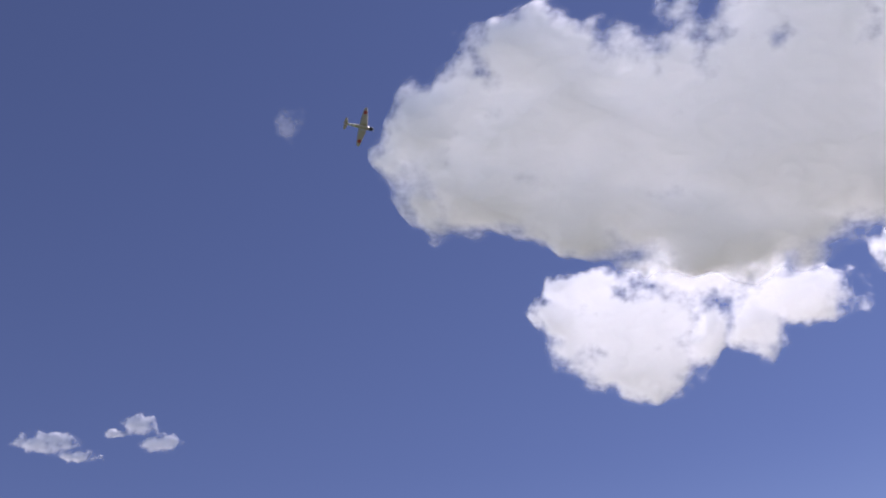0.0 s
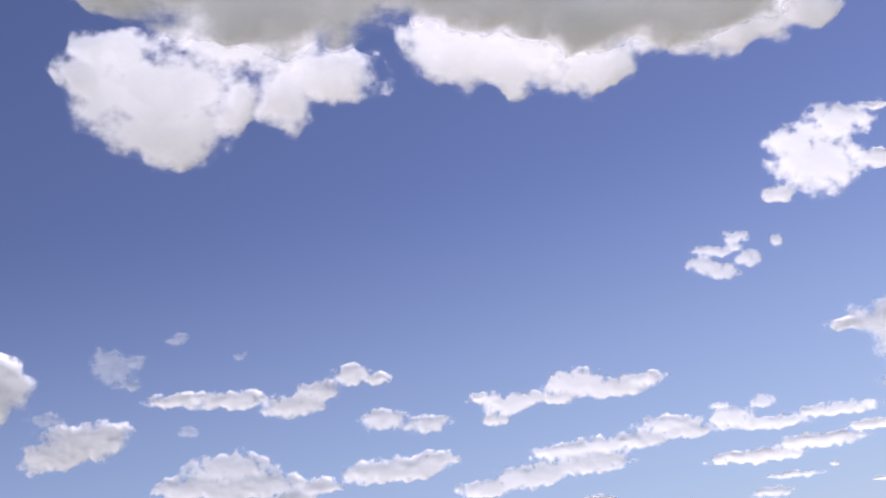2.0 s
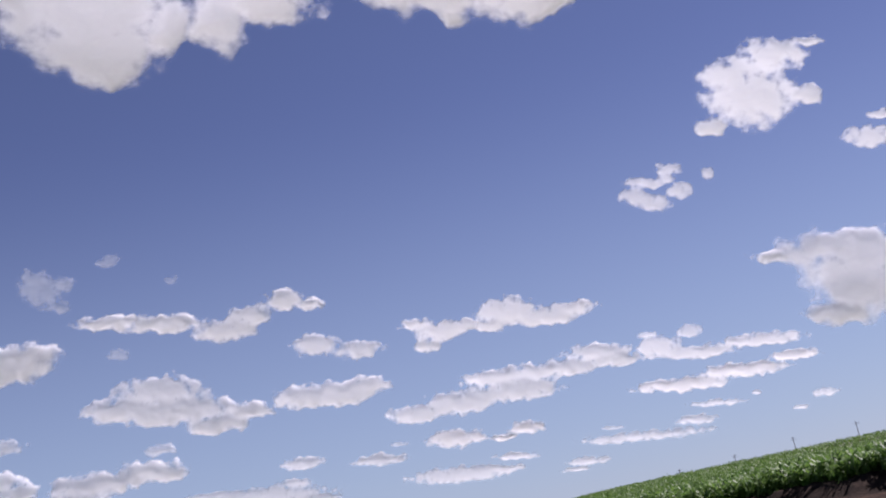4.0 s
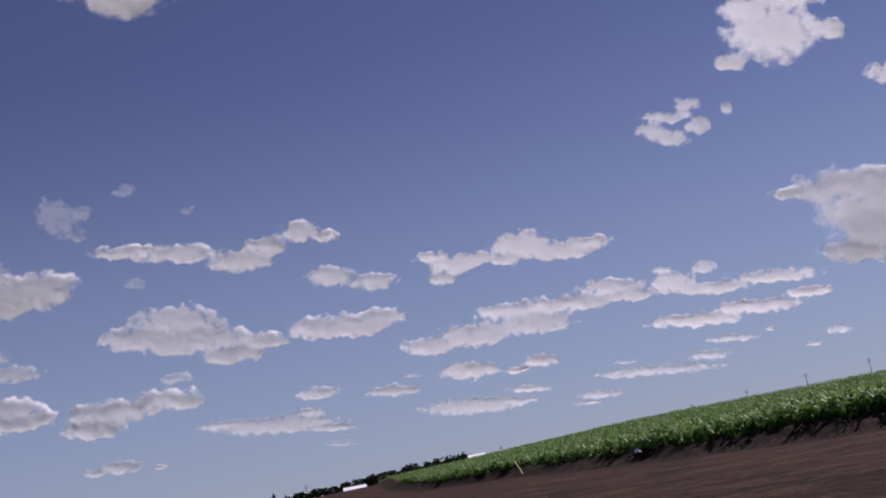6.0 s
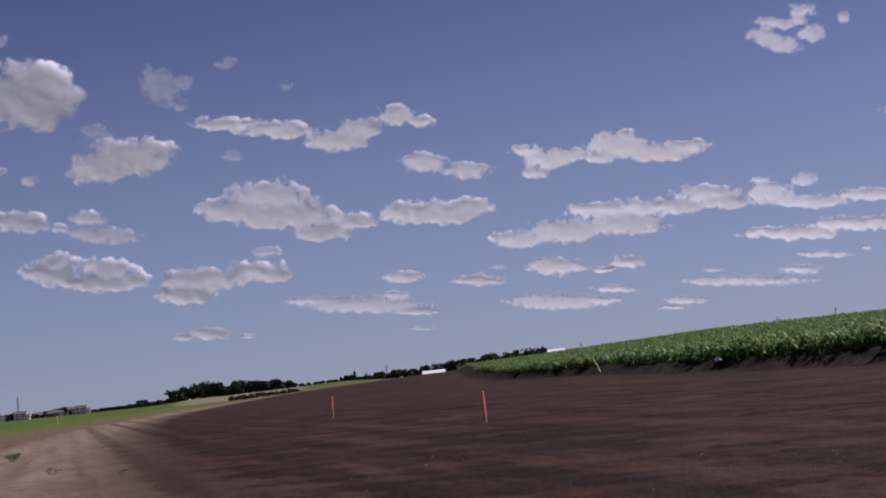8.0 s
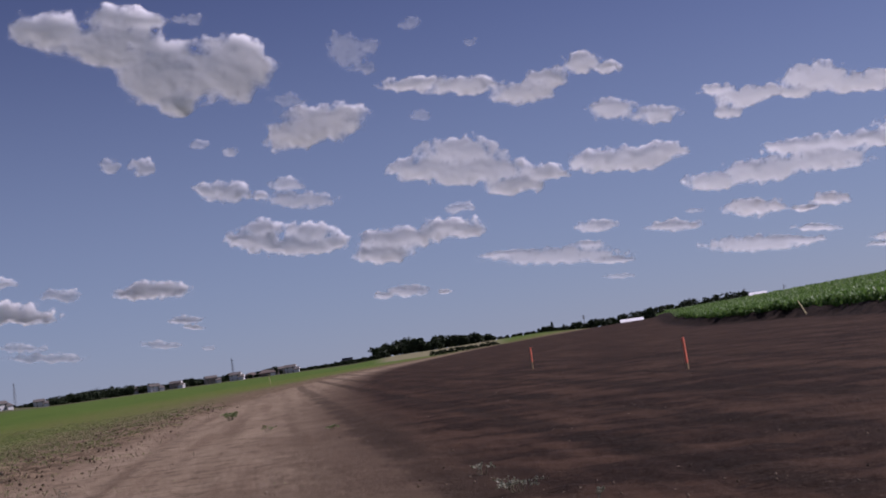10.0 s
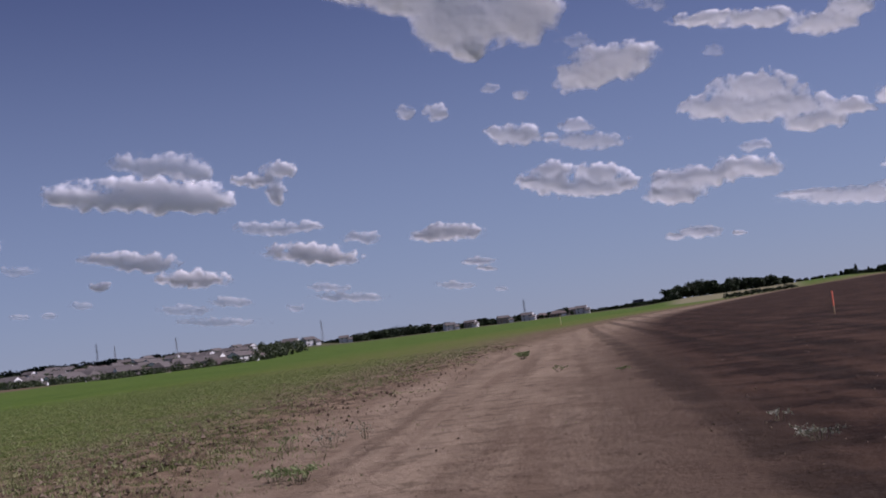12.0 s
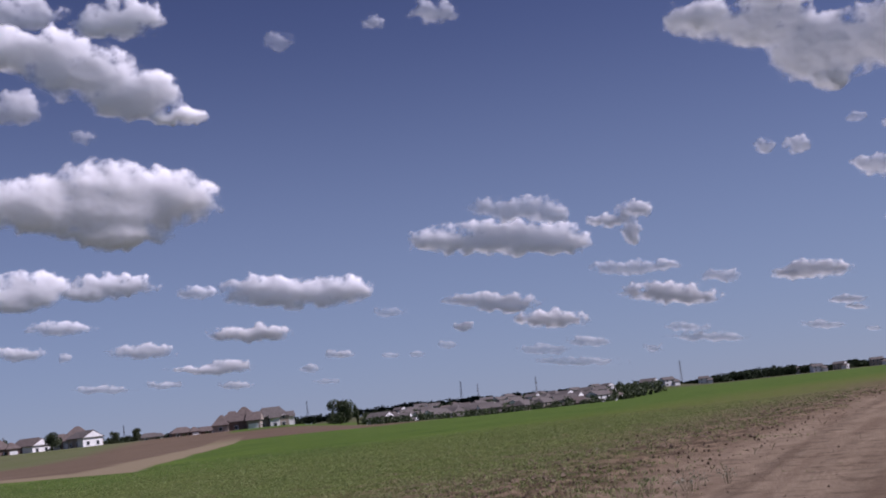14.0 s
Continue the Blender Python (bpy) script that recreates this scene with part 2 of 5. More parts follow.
cloud(-1.43, 35.91, -17.0, 1.00, "broad grey-bottomed cumulus cloud with bright ragged edges",
      [(-7.23, -0.69, 7.95, 5.11), (-9.19, 3.10, 3.00, 2.42), (-6.72, 1.87, 2.95, 2.40), (-13.82, -0.71, 2.71, 2.77), (1.99, -0.54, 7.39, 6.46), (-11.39, -3.76, 4.19, 2.50), (5.62, 2.79, 6.20, 6.04), (-5.82, -4.63, 4.02, 2.18), (-1.00, -5.09, 4.38, 2.41), (6.66, -0.57, 11.30, 4.13), (13.82, -3.44, 8.20, 2.41), (17.30, 0.85, 9.44, 4.38), (20.36, -1.27, 5.17, 2.91)])
cloud(13.83, 28.23, -18.6, 1.00, "broad grey-bottomed cumulus cloud with bright ragged edges",
      [(-5.29, -2.81, 3.31, 2.14), (-2.89, -4.03, 1.57, 1.20), (-0.04, -2.73, 3.16, 2.09), (1.76, -3.66, 1.38, 1.05), (4.44, -1.36, 3.03, 1.66), (6.85, -1.19, 3.50, 1.54), (10.30, -0.28, 1.96, 1.14), (-2.64, -2.30, 3.86, 1.58)])
cloud(-6.27, 27.76, -11.7, 0.90, "dense bright white cumulus puff with torn wispy edges",
      [(-2.29, -1.13, 3.94, 3.19), (-4.30, 0.97, 1.89, 1.08), (2.16, 2.27, 3.28, 2.16), (5.63, 0.62, 2.89, 1.50), (3.62, -0.95, 1.51, 1.50), (0.67, 1.95, 2.18, 1.62), (-1.37, -2.87, 2.32, 1.50), (-5.62, -0.55, 1.35, 1.21), (1.44, -1.15, 0.96, 1.36)])
cloud(-26.92, 38.88, -1.4, 0.12, "thin faint wisp of white cloud in the blue sky",
      [(-0.00, 0.00, 0.70, 0.97)])
cloud(-37.03, 24.03, 0.9, 0.40, "thin faint wisp of white cloud in the blue sky",
      [(-2.34, -0.12, 1.58, 0.51), (-0.84, -0.71, 0.99, 0.30), (1.72, 0.73, 0.97, 0.52), (2.77, -0.13, 1.08, 0.47), (0.73, 0.31, 0.55, 0.21)])
cloud(23.29, 17.61, -17.4, 0.80, "puffy white cumulus cloud with a shaded grey underside",
      [(-0.18, -0.44, 2.30, 1.73), (0.79, 1.38, 1.67, 0.78), (2.28, 2.01, 0.70, 0.31), (-1.94, -1.99, 0.88, 0.45), (2.35, -0.44, 0.85, 0.52), (-1.35, 0.47, 1.16, 0.79)])
cloud(17.65, 14.08, -14.8, 0.60, "small broken ring of white cloud shreds",
      [(0.33, 0.90, 0.73, 0.37), (-0.82, 0.26, 1.05, 0.32), (-1.23, -0.39, 0.79, 0.45), (-0.37, -0.65, 0.94, 0.50), (0.92, -0.06, 0.62, 0.47), (0.27, 0.50, 0.47, 0.26), (2.22, 0.75, 0.36, 0.37)])
cloud(27.75, 13.97, -18.0, 0.70, "puffy white cumulus cloud with a shaded grey underside",
      [(-0.10, -0.21, 1.26, 0.56), (0.36, 0.81, 0.72, 0.26)])
cloud(25.79, 7.87, -15.3, 1.00, "puffy white cumulus cloud with a shaded grey underside",
      [(-1.20, 0.91, 2.71, 1.24), (-0.49, -0.63, 2.19, 1.34), (-1.24, -1.88, 1.62, 0.64), (-4.21, 0.67, 1.17, 0.24), (1.69, 0.14, 2.14, 2.03)])
cloud(-5.35, 12.33, -4.4, 0.80, "long flat-bottomed white cumulus cloud with a grey underside",
      [(-4.45, 0.24, 1.72, 0.40), (-2.10, -0.03, 2.00, 0.48), (0.82, -0.57, 1.77, 0.62), (1.90, 0.05, 1.13, 0.54), (3.66, 0.65, 1.03, 0.59), (4.88, 0.30, 0.76, 0.30)])
cloud(-12.74, 14.92, -2.2, 0.30, "thin faint wisp of white cloud in the blue sky",
      [(-0.04, -0.17, 1.10, 0.83), (0.93, 0.04, 0.55, 0.34), (-0.39, 0.37, 0.64, 0.47), (0.65, -0.99, 0.65, 0.34)])
cloud(-9.64, 15.70, -2.7, 0.25, "thin faint wisp of white cloud in the blue sky",
      [(0.00, 0.00, 0.67, 0.31)])
cloud(-6.77, 14.44, -3.7, 0.20, "thin faint wisp of white cloud in the blue sky",
      [(0.00, -0.00, 0.37, 0.24)])
cloud(-9.72, 11.35, -3.7, 0.25, "thin faint wisp of white cloud in the blue sky",
      [(-0.00, 0.00, 0.62, 0.29)])
cloud(-14.98, 11.50, -2.7, 0.90, "puffy white cumulus cloud with a shaded grey underside",
      [(0.07, 0.00, 2.37, 0.99), (1.08, 0.47, 1.65, 0.57), (-1.16, -0.44, 1.46, 0.67)])
cloud(-7.68, 8.47, -4.6, 1.00, "puffy white cumulus cloud with a shaded grey underside",
      [(-0.50, 0.82, 2.26, 0.86), (-2.57, 0.16, 1.48, 0.54), (0.10, -0.14, 3.31, 0.70), (2.05, -0.93, 1.58, 0.48), (3.54, -0.40, 1.31, 0.45)])
cloud(-0.11, 8.09, -5.7, 1.00, "long flat-bottomed white cumulus cloud with a grey underside",
      [(-1.47, -0.29, 1.53, 0.61), (0.57, -0.27, 1.87, 0.65), (1.84, 0.03, 1.11, 0.44)])
cloud(0.32, 10.07, -5.6, 0.70, "puffy white cumulus cloud with a shaded grey underside",
      [(-0.74, 0.12, 1.20, 0.60), (1.30, -0.26, 1.26, 0.49), (-1.15, 0.34, 0.92, 0.24)])
cloud(5.22, 9.76, -6.5, 0.80, "puffy white cumulus cloud with a shaded grey underside",
      [(-0.75, 0.50, 0.87, 0.30), (0.42, 0.05, 1.42, 0.55), (1.42, 0.27, 0.98, 0.36), (-0.30, -0.67, 0.74, 0.38)])
cloud(9.75, 9.75, -7.3, 0.90, "long flat-bottomed white cumulus cloud with a grey underside",
      [(-0.75, 0.16, 1.79, 0.74), (1.13, -0.22, 1.78, 0.49), (2.50, 0.11, 1.13, 0.38), (-1.60, -0.42, 0.87, 0.35)])
cloud(8.77, 6.60, -6.8, 1.00, "long flat-bottomed white cumulus cloud with a grey underside",
      [(-4.94, -1.09, 1.51, 0.47), (-2.75, -0.68, 2.08, 0.63), (-1.11, 0.36, 1.79, 0.41), (1.59, 0.47, 2.58, 0.46), (-0.03, -0.35, 2.27, 0.60), (3.99, 1.09, 1.76, 0.46), (4.79, 0.68, 1.43, 0.35)])
cloud(18.06, 6.32, -8.0, 0.90, "long flat-bottomed white cumulus cloud with a grey underside",
      [(-2.32, 0.16, 1.14, 0.56), (-0.51, -0.24, 1.94, 0.34), (2.27, 0.08, 2.19, 0.34)])
cloud(16.77, 7.28, -8.1, 0.60, "long flat-bottomed white cumulus cloud with a grey underside",
      [(0.57, 0.00, 0.69, 0.34), (-1.45, 0.00, 0.52, 0.19)])
cloud(18.49, 4.92, -7.7, 0.90, "long flat-bottomed white cumulus cloud with a grey underside",
      [(-2.15, -0.36, 2.46, 0.35), (0.66, 0.09, 2.39, 0.37), (3.14, 0.56, 1.35, 0.26)])
cloud(6.53, 4.51, -6.4, 0.80, "long flat-bottomed white cumulus cloud with a grey underside",
      [(-1.18, -0.04, 1.58, 0.49), (2.21, 0.15, 0.97, 0.35), (1.13, -0.20, 0.65, 0.19)], 0.8)
cloud(-2.05, 4.89, -5.7, 0.60, "long flat-bottomed white cumulus cloud with a grey underside",
      [(-0.00, -0.00, 1.14, 0.33)])
cloud(1.60, 4.32, -6.0, 0.60, "long flat-bottomed white cumulus cloud with a grey underside",
      [(0.00, 0.00, 1.53, 0.35)], 0.8)
cloud(-4.09, 3.76, -5.7, 0.60, "long flat-bottomed white cumulus cloud with a grey underside",
      [(-0.10, -0.03, 3.63, 0.49), (1.51, 0.43, 0.92, 0.24), (2.60, -0.36, 1.20, 0.22), (-2.78, 0.18, 1.33, 0.22)])
cloud(5.96, 2.92, -6.2, 0.60, "long flat-bottomed white cumulus cloud with a grey underside",
      [(-0.66, -0.10, 2.86, 0.43), (2.06, 0.52, 1.19, 0.22), (1.24, -0.02, 1.19, 0.19)])
cloud(-8.50, 6.70, -4.9, 0.50, "small ragged white cloud puff in the blue sky",
      [(0.00, 0.00, 0.87, 0.35)])
cloud(14.71, 2.93, -6.8, 0.50, "long flat-bottomed white cumulus cloud with a grey underside",
      [(-0.50, -0.11, 3.53, 0.29), (1.84, 0.42, 1.13, 0.24)])
cloud(17.99, 3.69, -7.3, 0.50, "long flat-bottomed white cumulus cloud with a grey underside",
      [(-0.29, -0.05, 1.48, 0.18), (1.61, 0.27, 0.30, 0.16)])
cloud(11.04, 2.23, -6.5, 0.50, "long flat-bottomed white cumulus cloud with a grey underside",
      [(0.15, 0.10, 1.17, 0.24), (-0.39, -0.25, 0.80, 0.13)])
cloud(-11.63, 3.01, -5.5, 0.60, "long flat-bottomed white cumulus cloud with a grey underside",
      [(0.09, 0.05, 1.13, 0.34), (-1.05, -0.11, 0.61, 0.21), (1.90, -0.06, 0.42, 0.13)])
cloud(-1.34, 2.31, -5.9, 0.35, "thin faint wisp of white cloud in the blue sky",
      [(-0.00, 0.00, 0.92, 0.16)])
cloud(2.62, 4.87, -6.1, 0.35, "thin faint wisp of white cloud in the blue sky",
      [(0.00, 0.00, 0.55, 0.14)])
cloud(12.70, 3.57, -6.8, 0.35, "thin faint wisp of white cloud in the blue sky",
      [(-0.00, 0.00, 0.66, 0.13)])
cloud(22.31, 2.98, -7.5, 0.50, "puffy white cumulus cloud with a shaded grey underside",
      [(0.31, 0.15, 0.63, 0.26), (-0.91, -0.44, 0.44, 0.13)])
cloud(-17.01, 6.27, -7.5, 1.00, "puffy white cumulus cloud with a shaded grey underside",
      [(-2.05, 0.05, 0.95, 0.5), (-0.95, 0.5, 0.95, 0.55), (1.2, 0.35, 1.35, 0.62), (0.3, -0.35, 2.4, 0.45), (2.4, -0.05, 0.75, 0.4), (-1.2, -0.1, 1.2, 0.5)])
cloud(-10.94, 5.52, -8.1, 1.00, "puffy white cumulus cloud with a shaded grey underside",
      [(-1.01, -0.07, 1.74, 0.63), (1.97, 0.55, 1.83, 0.57), (-1.55, -0.81, 1.47, 0.55), (0.35, 0.20, 1.46, 0.49)])
cloud(-22.01, 15.43, -5.9, 1.00, "large heart-shaped grey-white cumulus cloud",
      [(-4.71, 1.01, 1.97, 0.98), (-1.85, 0.50, 2.50, 1.26), (0.23, -0.82, 2.34, 1.54), (3.18, -0.56, 2.21, 1.65), (3.86, 0.37, 1.45, 0.85), (0.87, -2.28, 0.86, 0.64), (-1.30, 1.67, 1.84, 0.62)])
cloud(-16.10, 12.85, -7.5, 0.25, "thin faint wisp of white cloud in the blue sky",
      [(-0.00, 0.00, 0.97, 0.38)])
cloud(-20.29, 17.02, -6.2, 0.35, "thin faint wisp of white cloud in the blue sky",
      [(-0.00, 0.00, 0.85, 0.31)])
cloud(-19.69, 8.90, -7.0, 0.70, "puffy white cumulus cloud with a shaded grey underside",
      [(0.14, -0.02, 1.41, 0.60), (-0.81, 0.09, 0.49, 0.30)])
cloud(-16.40, 8.33, -7.5, 0.60, "puffy white cumulus cloud with a shaded grey underside",
      [(-0.30, 0.55, 0.98, 0.35), (0.38, -0.21, 1.91, 0.46), (-1.53, -0.02, 0.55, 0.27)])
cloud(-20.50, 11.22, -6.7, 0.35, "thin faint wisp of white cloud in the blue sky",
      [(0.00, 0.00, 0.54, 0.30)])
cloud(-19.09, 10.75, -7.0, 0.40, "thin faint wisp of white cloud in the blue sky",
      [(-0.00, -0.00, 0.49, 0.27)])
cloud(-24.75, 10.60, -6.0, 0.50, "small ragged white cloud puff in the blue sky",
      [(0.00, 0.00, 0.53, 0.40)])
cloud(-23.22, 10.44, -6.3, 0.55, "small ragged white cloud puff in the blue sky",
      [(-0.00, -0.00, 0.72, 0.46)])
cloud(-36.46, 9.20, -6.1, 0.50, "long flat-bottomed white cumulus cloud with a grey underside",
      [(-0.40, 0.08, 2.60, 0.65), (1.19, -0.24, 1.07, 0.54)])
cloud(-37.47, 7.90, -6.2, 1.00, "long flat-bottomed white cumulus cloud with a grey underside",
      [(0.18, 0.29, 3.32, 0.81), (-3.24, -0.06, 1.72, 0.59), (2.58, -0.06, 1.45, 0.71), (0.17, -0.33, 4.12, 0.48)])
cloud(-31.69, 8.10, -6.9, 0.80, "puffy white cumulus cloud with a shaded grey underside",
      [(0.44, 0.54, 0.92, 0.46), (-0.65, -0.01, 1.19, 0.38), (0.30, -0.63, 0.54, 0.65)])
cloud(-31.42, 5.82, -7.0, 0.60, "long flat-bottomed white cumulus cloud with a grey underside",
      [(-0.51, -0.04, 1.79, 0.38), (1.26, 0.10, 0.93, 0.30)])
cloud(-29.94, 4.32, -7.2, 0.80, "long flat-bottomed white cumulus cloud with a grey underside",
      [(-0.39, 0.09, 2.29, 0.55), (0.70, -0.16, 1.80, 0.38)])
cloud(-27.64, 4.89, -7.4, 0.50, "small ragged white cloud puff in the blue sky",
      [(0.00, 0.00, 1.04, 0.33)])
cloud(-23.56, 4.60, -7.8, 0.80, "long flat-bottomed white cumulus cloud with a grey underside",
      [(0.29, 0.08, 1.74, 0.46), (-0.66, -0.17, 1.20, 0.30)])
cloud(-22.11, 2.96, -7.7, 0.60, "small ragged white cloud puff in the blue sky",
      [(-0.14, 0.09, 0.92, 0.24), (0.40, -0.26, 0.59, 0.14)])
cloud(-38.49, 4.83, -6.6, 0.70, "puffy white cumulus cloud with a shaded grey underside",
      [(-0.08, 0.21, 2.51, 0.43), (-1.39, -1.05, 0.63, 0.24), (0.58, -0.12, 1.59, 0.32)])
cloud(-35.86, 3.85, -6.9, 0.90, "long flat-bottomed white cumulus cloud with a grey underside",
      [(-0.00, 0.00, 1.98, 0.46)])
cloud(-28.74, 2.29, -7.3, 0.40, "thin faint wisp of white cloud in the blue sky",
      [(-0.74, 0.31, 1.09, 0.25), (0.35, -0.15, 2.07, 0.27)])
cloud(-34.12, 2.55, -7.1, 0.40, "thin faint wisp of white cloud in the blue sky",
      [(0.00, 0.00, 1.19, 0.27)])
cloud(-35.43, 2.00, -7.2, 0.35, "thin faint wisp of white cloud in the blue sky",
      [(-0.92, 0.31, 1.50, 0.30), (0.70, -0.23, 2.42, 0.24)])
cloud(-31.19, 1.90, -7.3, 0.35, "thin faint wisp of white cloud in the blue sky",
      [(0.00, 0.00, 0.49, 0.24)])
cloud(-23.34, 2.04, -7.6, 0.40, "thin faint wisp of white cloud in the blue sky",
      [(0.00, 0.00, 1.03, 0.22)])
cloud(-21.22, 1.62, -7.6, 0.30, "thin faint wisp of white cloud in the blue sky",
      [(-0.00, 0.00, 0.38, 0.16)])
cloud(-57.43, 11.28, -3.2, 1.00, "broad grey-bottomed cumulus cloud with bright ragged edges",
      [(1.27, 0.77, 2.92, 1.31), (-2.22, 0.11, 2.32, 1.24), (0.76, -0.41, 4.42, 1.10), (4.10, 0.51, 2.25, 1.20), (1.25, -1.41, 2.66, 0.58), (-5.11, -0.15, 1.90, 1.27)])
cloud(-57.88, 17.55, -1.2, 1.00, "broad grey-bottomed cumulus cloud with bright ragged edges",
      [(-1.55, 0.82, 2.89, 1.11), (0.85, -0.19, 2.61, 1.23), (2.82, -1.23, 2.42, 1.09), (5.10, -2.22, 1.41, 0.42), (3.86, -0.76, 1.39, 0.73), (-4.14, 1.06, 1.87, 1.24)])
cloud(-55.40, 19.62, -1.4, 0.80, "puffy white cumulus cloud with a shaded grey underside",
      [(0.28, 0.11, 2.15, 0.97), (-0.74, -0.28, 1.24, 0.63)])
cloud(-60.15, 20.02, 0.4, 0.60, "puffy white cumulus cloud with a shaded grey underside",
      [(-0.00, -0.00, 2.38, 0.79)])
cloud(-60.29, 15.75, -1.1, 0.50, "puffy white cumulus cloud with a shaded grey underside",
      [(-0.00, 0.00, 1.59, 0.91)])
cloud(-57.34, 14.38, -2.3, 0.30, "thin faint wisp of white cloud in the blue sky",
      [(-0.00, 0.00, 0.70, 0.41)])
cloud(-47.70, 18.34, -4.1, 0.28, "thin faint wisp of white cloud in the blue sky",
      [(-0.00, -0.00, 0.90, 0.58)])
cloud(-42.85, 18.88, -5.5, 0.40, "thin faint wisp of white cloud in the blue sky",
      [(-0.00, 0.00, 0.62, 0.39)])
cloud(-39.83, 19.11, -6.5, 0.50, "puffy white cumulus cloud with a shaded grey underside",
      [(0.00, 0.00, 1.29, 0.66)])
cloud(-60.39, 7.43, -4.1, 1.00, "puffy white cumulus cloud with a shaded grey underside",
      [(0.45, 0.24, 1.71, 0.88), (-0.51, -0.27, 1.93, 0.67)])
cloud(-56.78, 7.43, -4.5, 0.90, "long flat-bottomed white cumulus cloud with a grey underside",
      [(0.36, 0.11, 2.18, 0.60), (-0.89, -0.28, 1.25, 0.42)])
cloud(-47.79, 6.49, -5.6, 1.00, "long flat-bottomed white cumulus cloud with a grey underside",
      [(-0.22, -0.14, 3.63, 0.76), (-1.56, 0.27, 1.71, 0.54), (2.21, 0.13, 1.47, 0.65)])
cloud(-52.55, 6.84, -5.1, 0.50, "small ragged white cloud puff in the blue sky",
      [(0.00, 0.00, 1.10, 0.40)])
cloud(-58.80, 5.69, -4.8, 0.60, "long flat-bottomed white cumulus cloud with a grey underside",
      [(0.00, 0.00, 1.63, 0.34)])
cloud(-50.08, 4.69, -5.6, 0.80, "long flat-bottomed white cumulus cloud with a grey underside",
      [(-0.25, -0.07, 2.12, 0.38), (0.54, 0.15, 1.17, 0.32)])
cloud(-60.71, 4.66, -5.0, 0.60, "long flat-bottomed white cumulus cloud with a grey underside",
      [(-0.00, 0.00, 1.26, 0.33)])
cloud(-58.77, 4.31, -5.3, 0.40, "thin faint wisp of white cloud in the blue sky",
      [(0.00, 0.00, 0.35, 0.26)])
cloud(-55.20, 4.33, -5.4, 0.60, "long flat-bottomed white cumulus cloud with a grey underside",
      [(-0.15, -0.07, 1.64, 0.34), (0.36, 0.17, 0.87, 0.26)])
cloud(-51.85, 3.20, -5.8, 0.70, "long flat-bottomed white cumulus cloud with a grey underside",
      [(-0.46, -0.09, 1.94, 0.24), (0.59, 0.12, 1.05, 0.35)])
cloud(-56.20, 2.70, -5.8, 0.40, "thin faint wisp of white cloud in the blue sky",
      [(-1.04, -0.08, 1.51, 0.21), (1.75, 0.13, 0.93, 0.21)])
cloud(-51.20, 2.32, -6.0, 0.45, "long flat-bottomed white cumulus cloud with a grey underside",
      [(0.00, -0.00, 0.95, 0.21)])
cloud(-46.15, 3.27, -6.0, 0.50, "small ragged white cloud puff in the blue sky",
      [(-0.00, 0.00, 0.76, 0.24)])
cloud(-47.55, 2.74, -6.0, 0.40, "thin faint wisp of white cloud in the blue sky",
      [(-0.00, 0.00, 0.56, 0.22)])
cloud(-46.81, 2.04, -6.1, 0.30, "thin faint wisp of white cloud in the blue sky",
      [(-0.00, 0.00, 0.75, 0.16)])
cloud(-43.51, 5.04, -6.1, 0.30, "thin faint wisp of white cloud in the blue sky",
      [(-0.00, -0.00, 0.93, 0.27)])
cloud(-42.13, 3.02, -6.3, 0.30, "thin faint wisp of white cloud in the blue sky",
      [(-1.58, -0.26, 0.54, 0.16), (-0.22, -0.18, 0.49, 0.19), (1.14, 0.28, 0.65, 0.22)])


# ---- ground ----
def track_side(x, y):
    """Metres to the right of the line along which the field track runs."""
    return 0.95 * x + 0.313 * y - 0.00058 * y * y


def lane_side(x, y):
    """Metres short of the lane beyond the green field (negative past its near edge)."""
    return np.maximum(0.655 * x + 0.756 * y + 9.5, 43.5 - y)


def ground_height(x, y):
    x, y = np.asarray(x, float), np.asarray(y, float)
    r, az = np.hypot(x, y), np.degrees(np.arctan2(x, y))
    az = np.where(az > 90, 90, az)
    z = ramp(95, 320, r) * (2.3 * ramp(-13.5, 1, az) + 1.6 * ramp(3, 16, az))
    z = z + 3.2 * ramp(230, 430, r) * ramp(-44, -49.5, az)
    z = z - 4.5 * ramp(0, 1, (r - np.interp(az, [-44, -40], [340, 230])) / 310) * ramp(-47, -43, az) * ramp(-30, -35, az)
    z = z + 13.0 * ramp(600, 1500, r) * ramp(-50, -42, az) * ramp(-28, -34, az)
    z = z + 2.0 * ramp(400, 560, r) * ramp(-15, -12.5, az) * ramp(-2, -6, az)
    return z - 0.00000008 * r * r


def corn_line(y):
    return np.interp(y, [40, 52, 66, 84, 115, 126, 140, 185, 300, 520], [25.5, 21.3, 18, 16.3, 14.5, 10, 6.2, 3.4, 2, 0])


def field_edge(x, y):
    """Metres inside the corn field, past its near corner edges (negative outside)."""
    return np.where(y > 40, x - corn_line(y), -50.0)


def bank(x, y):
    """The raw bank along the corn and the field's own lift behind it."""
    inside = field_edge(x, y)
    b = (0.72 + 0.3 * fbm(x / 1.6, y / 1.6, 4, 3)) * ramp(-1.6, 0.4, inside + 0.8 * fbm(x / 4, y / 4, 3, 4))
    return b + 0.45 * ramp(3.0, 32.0, inside)


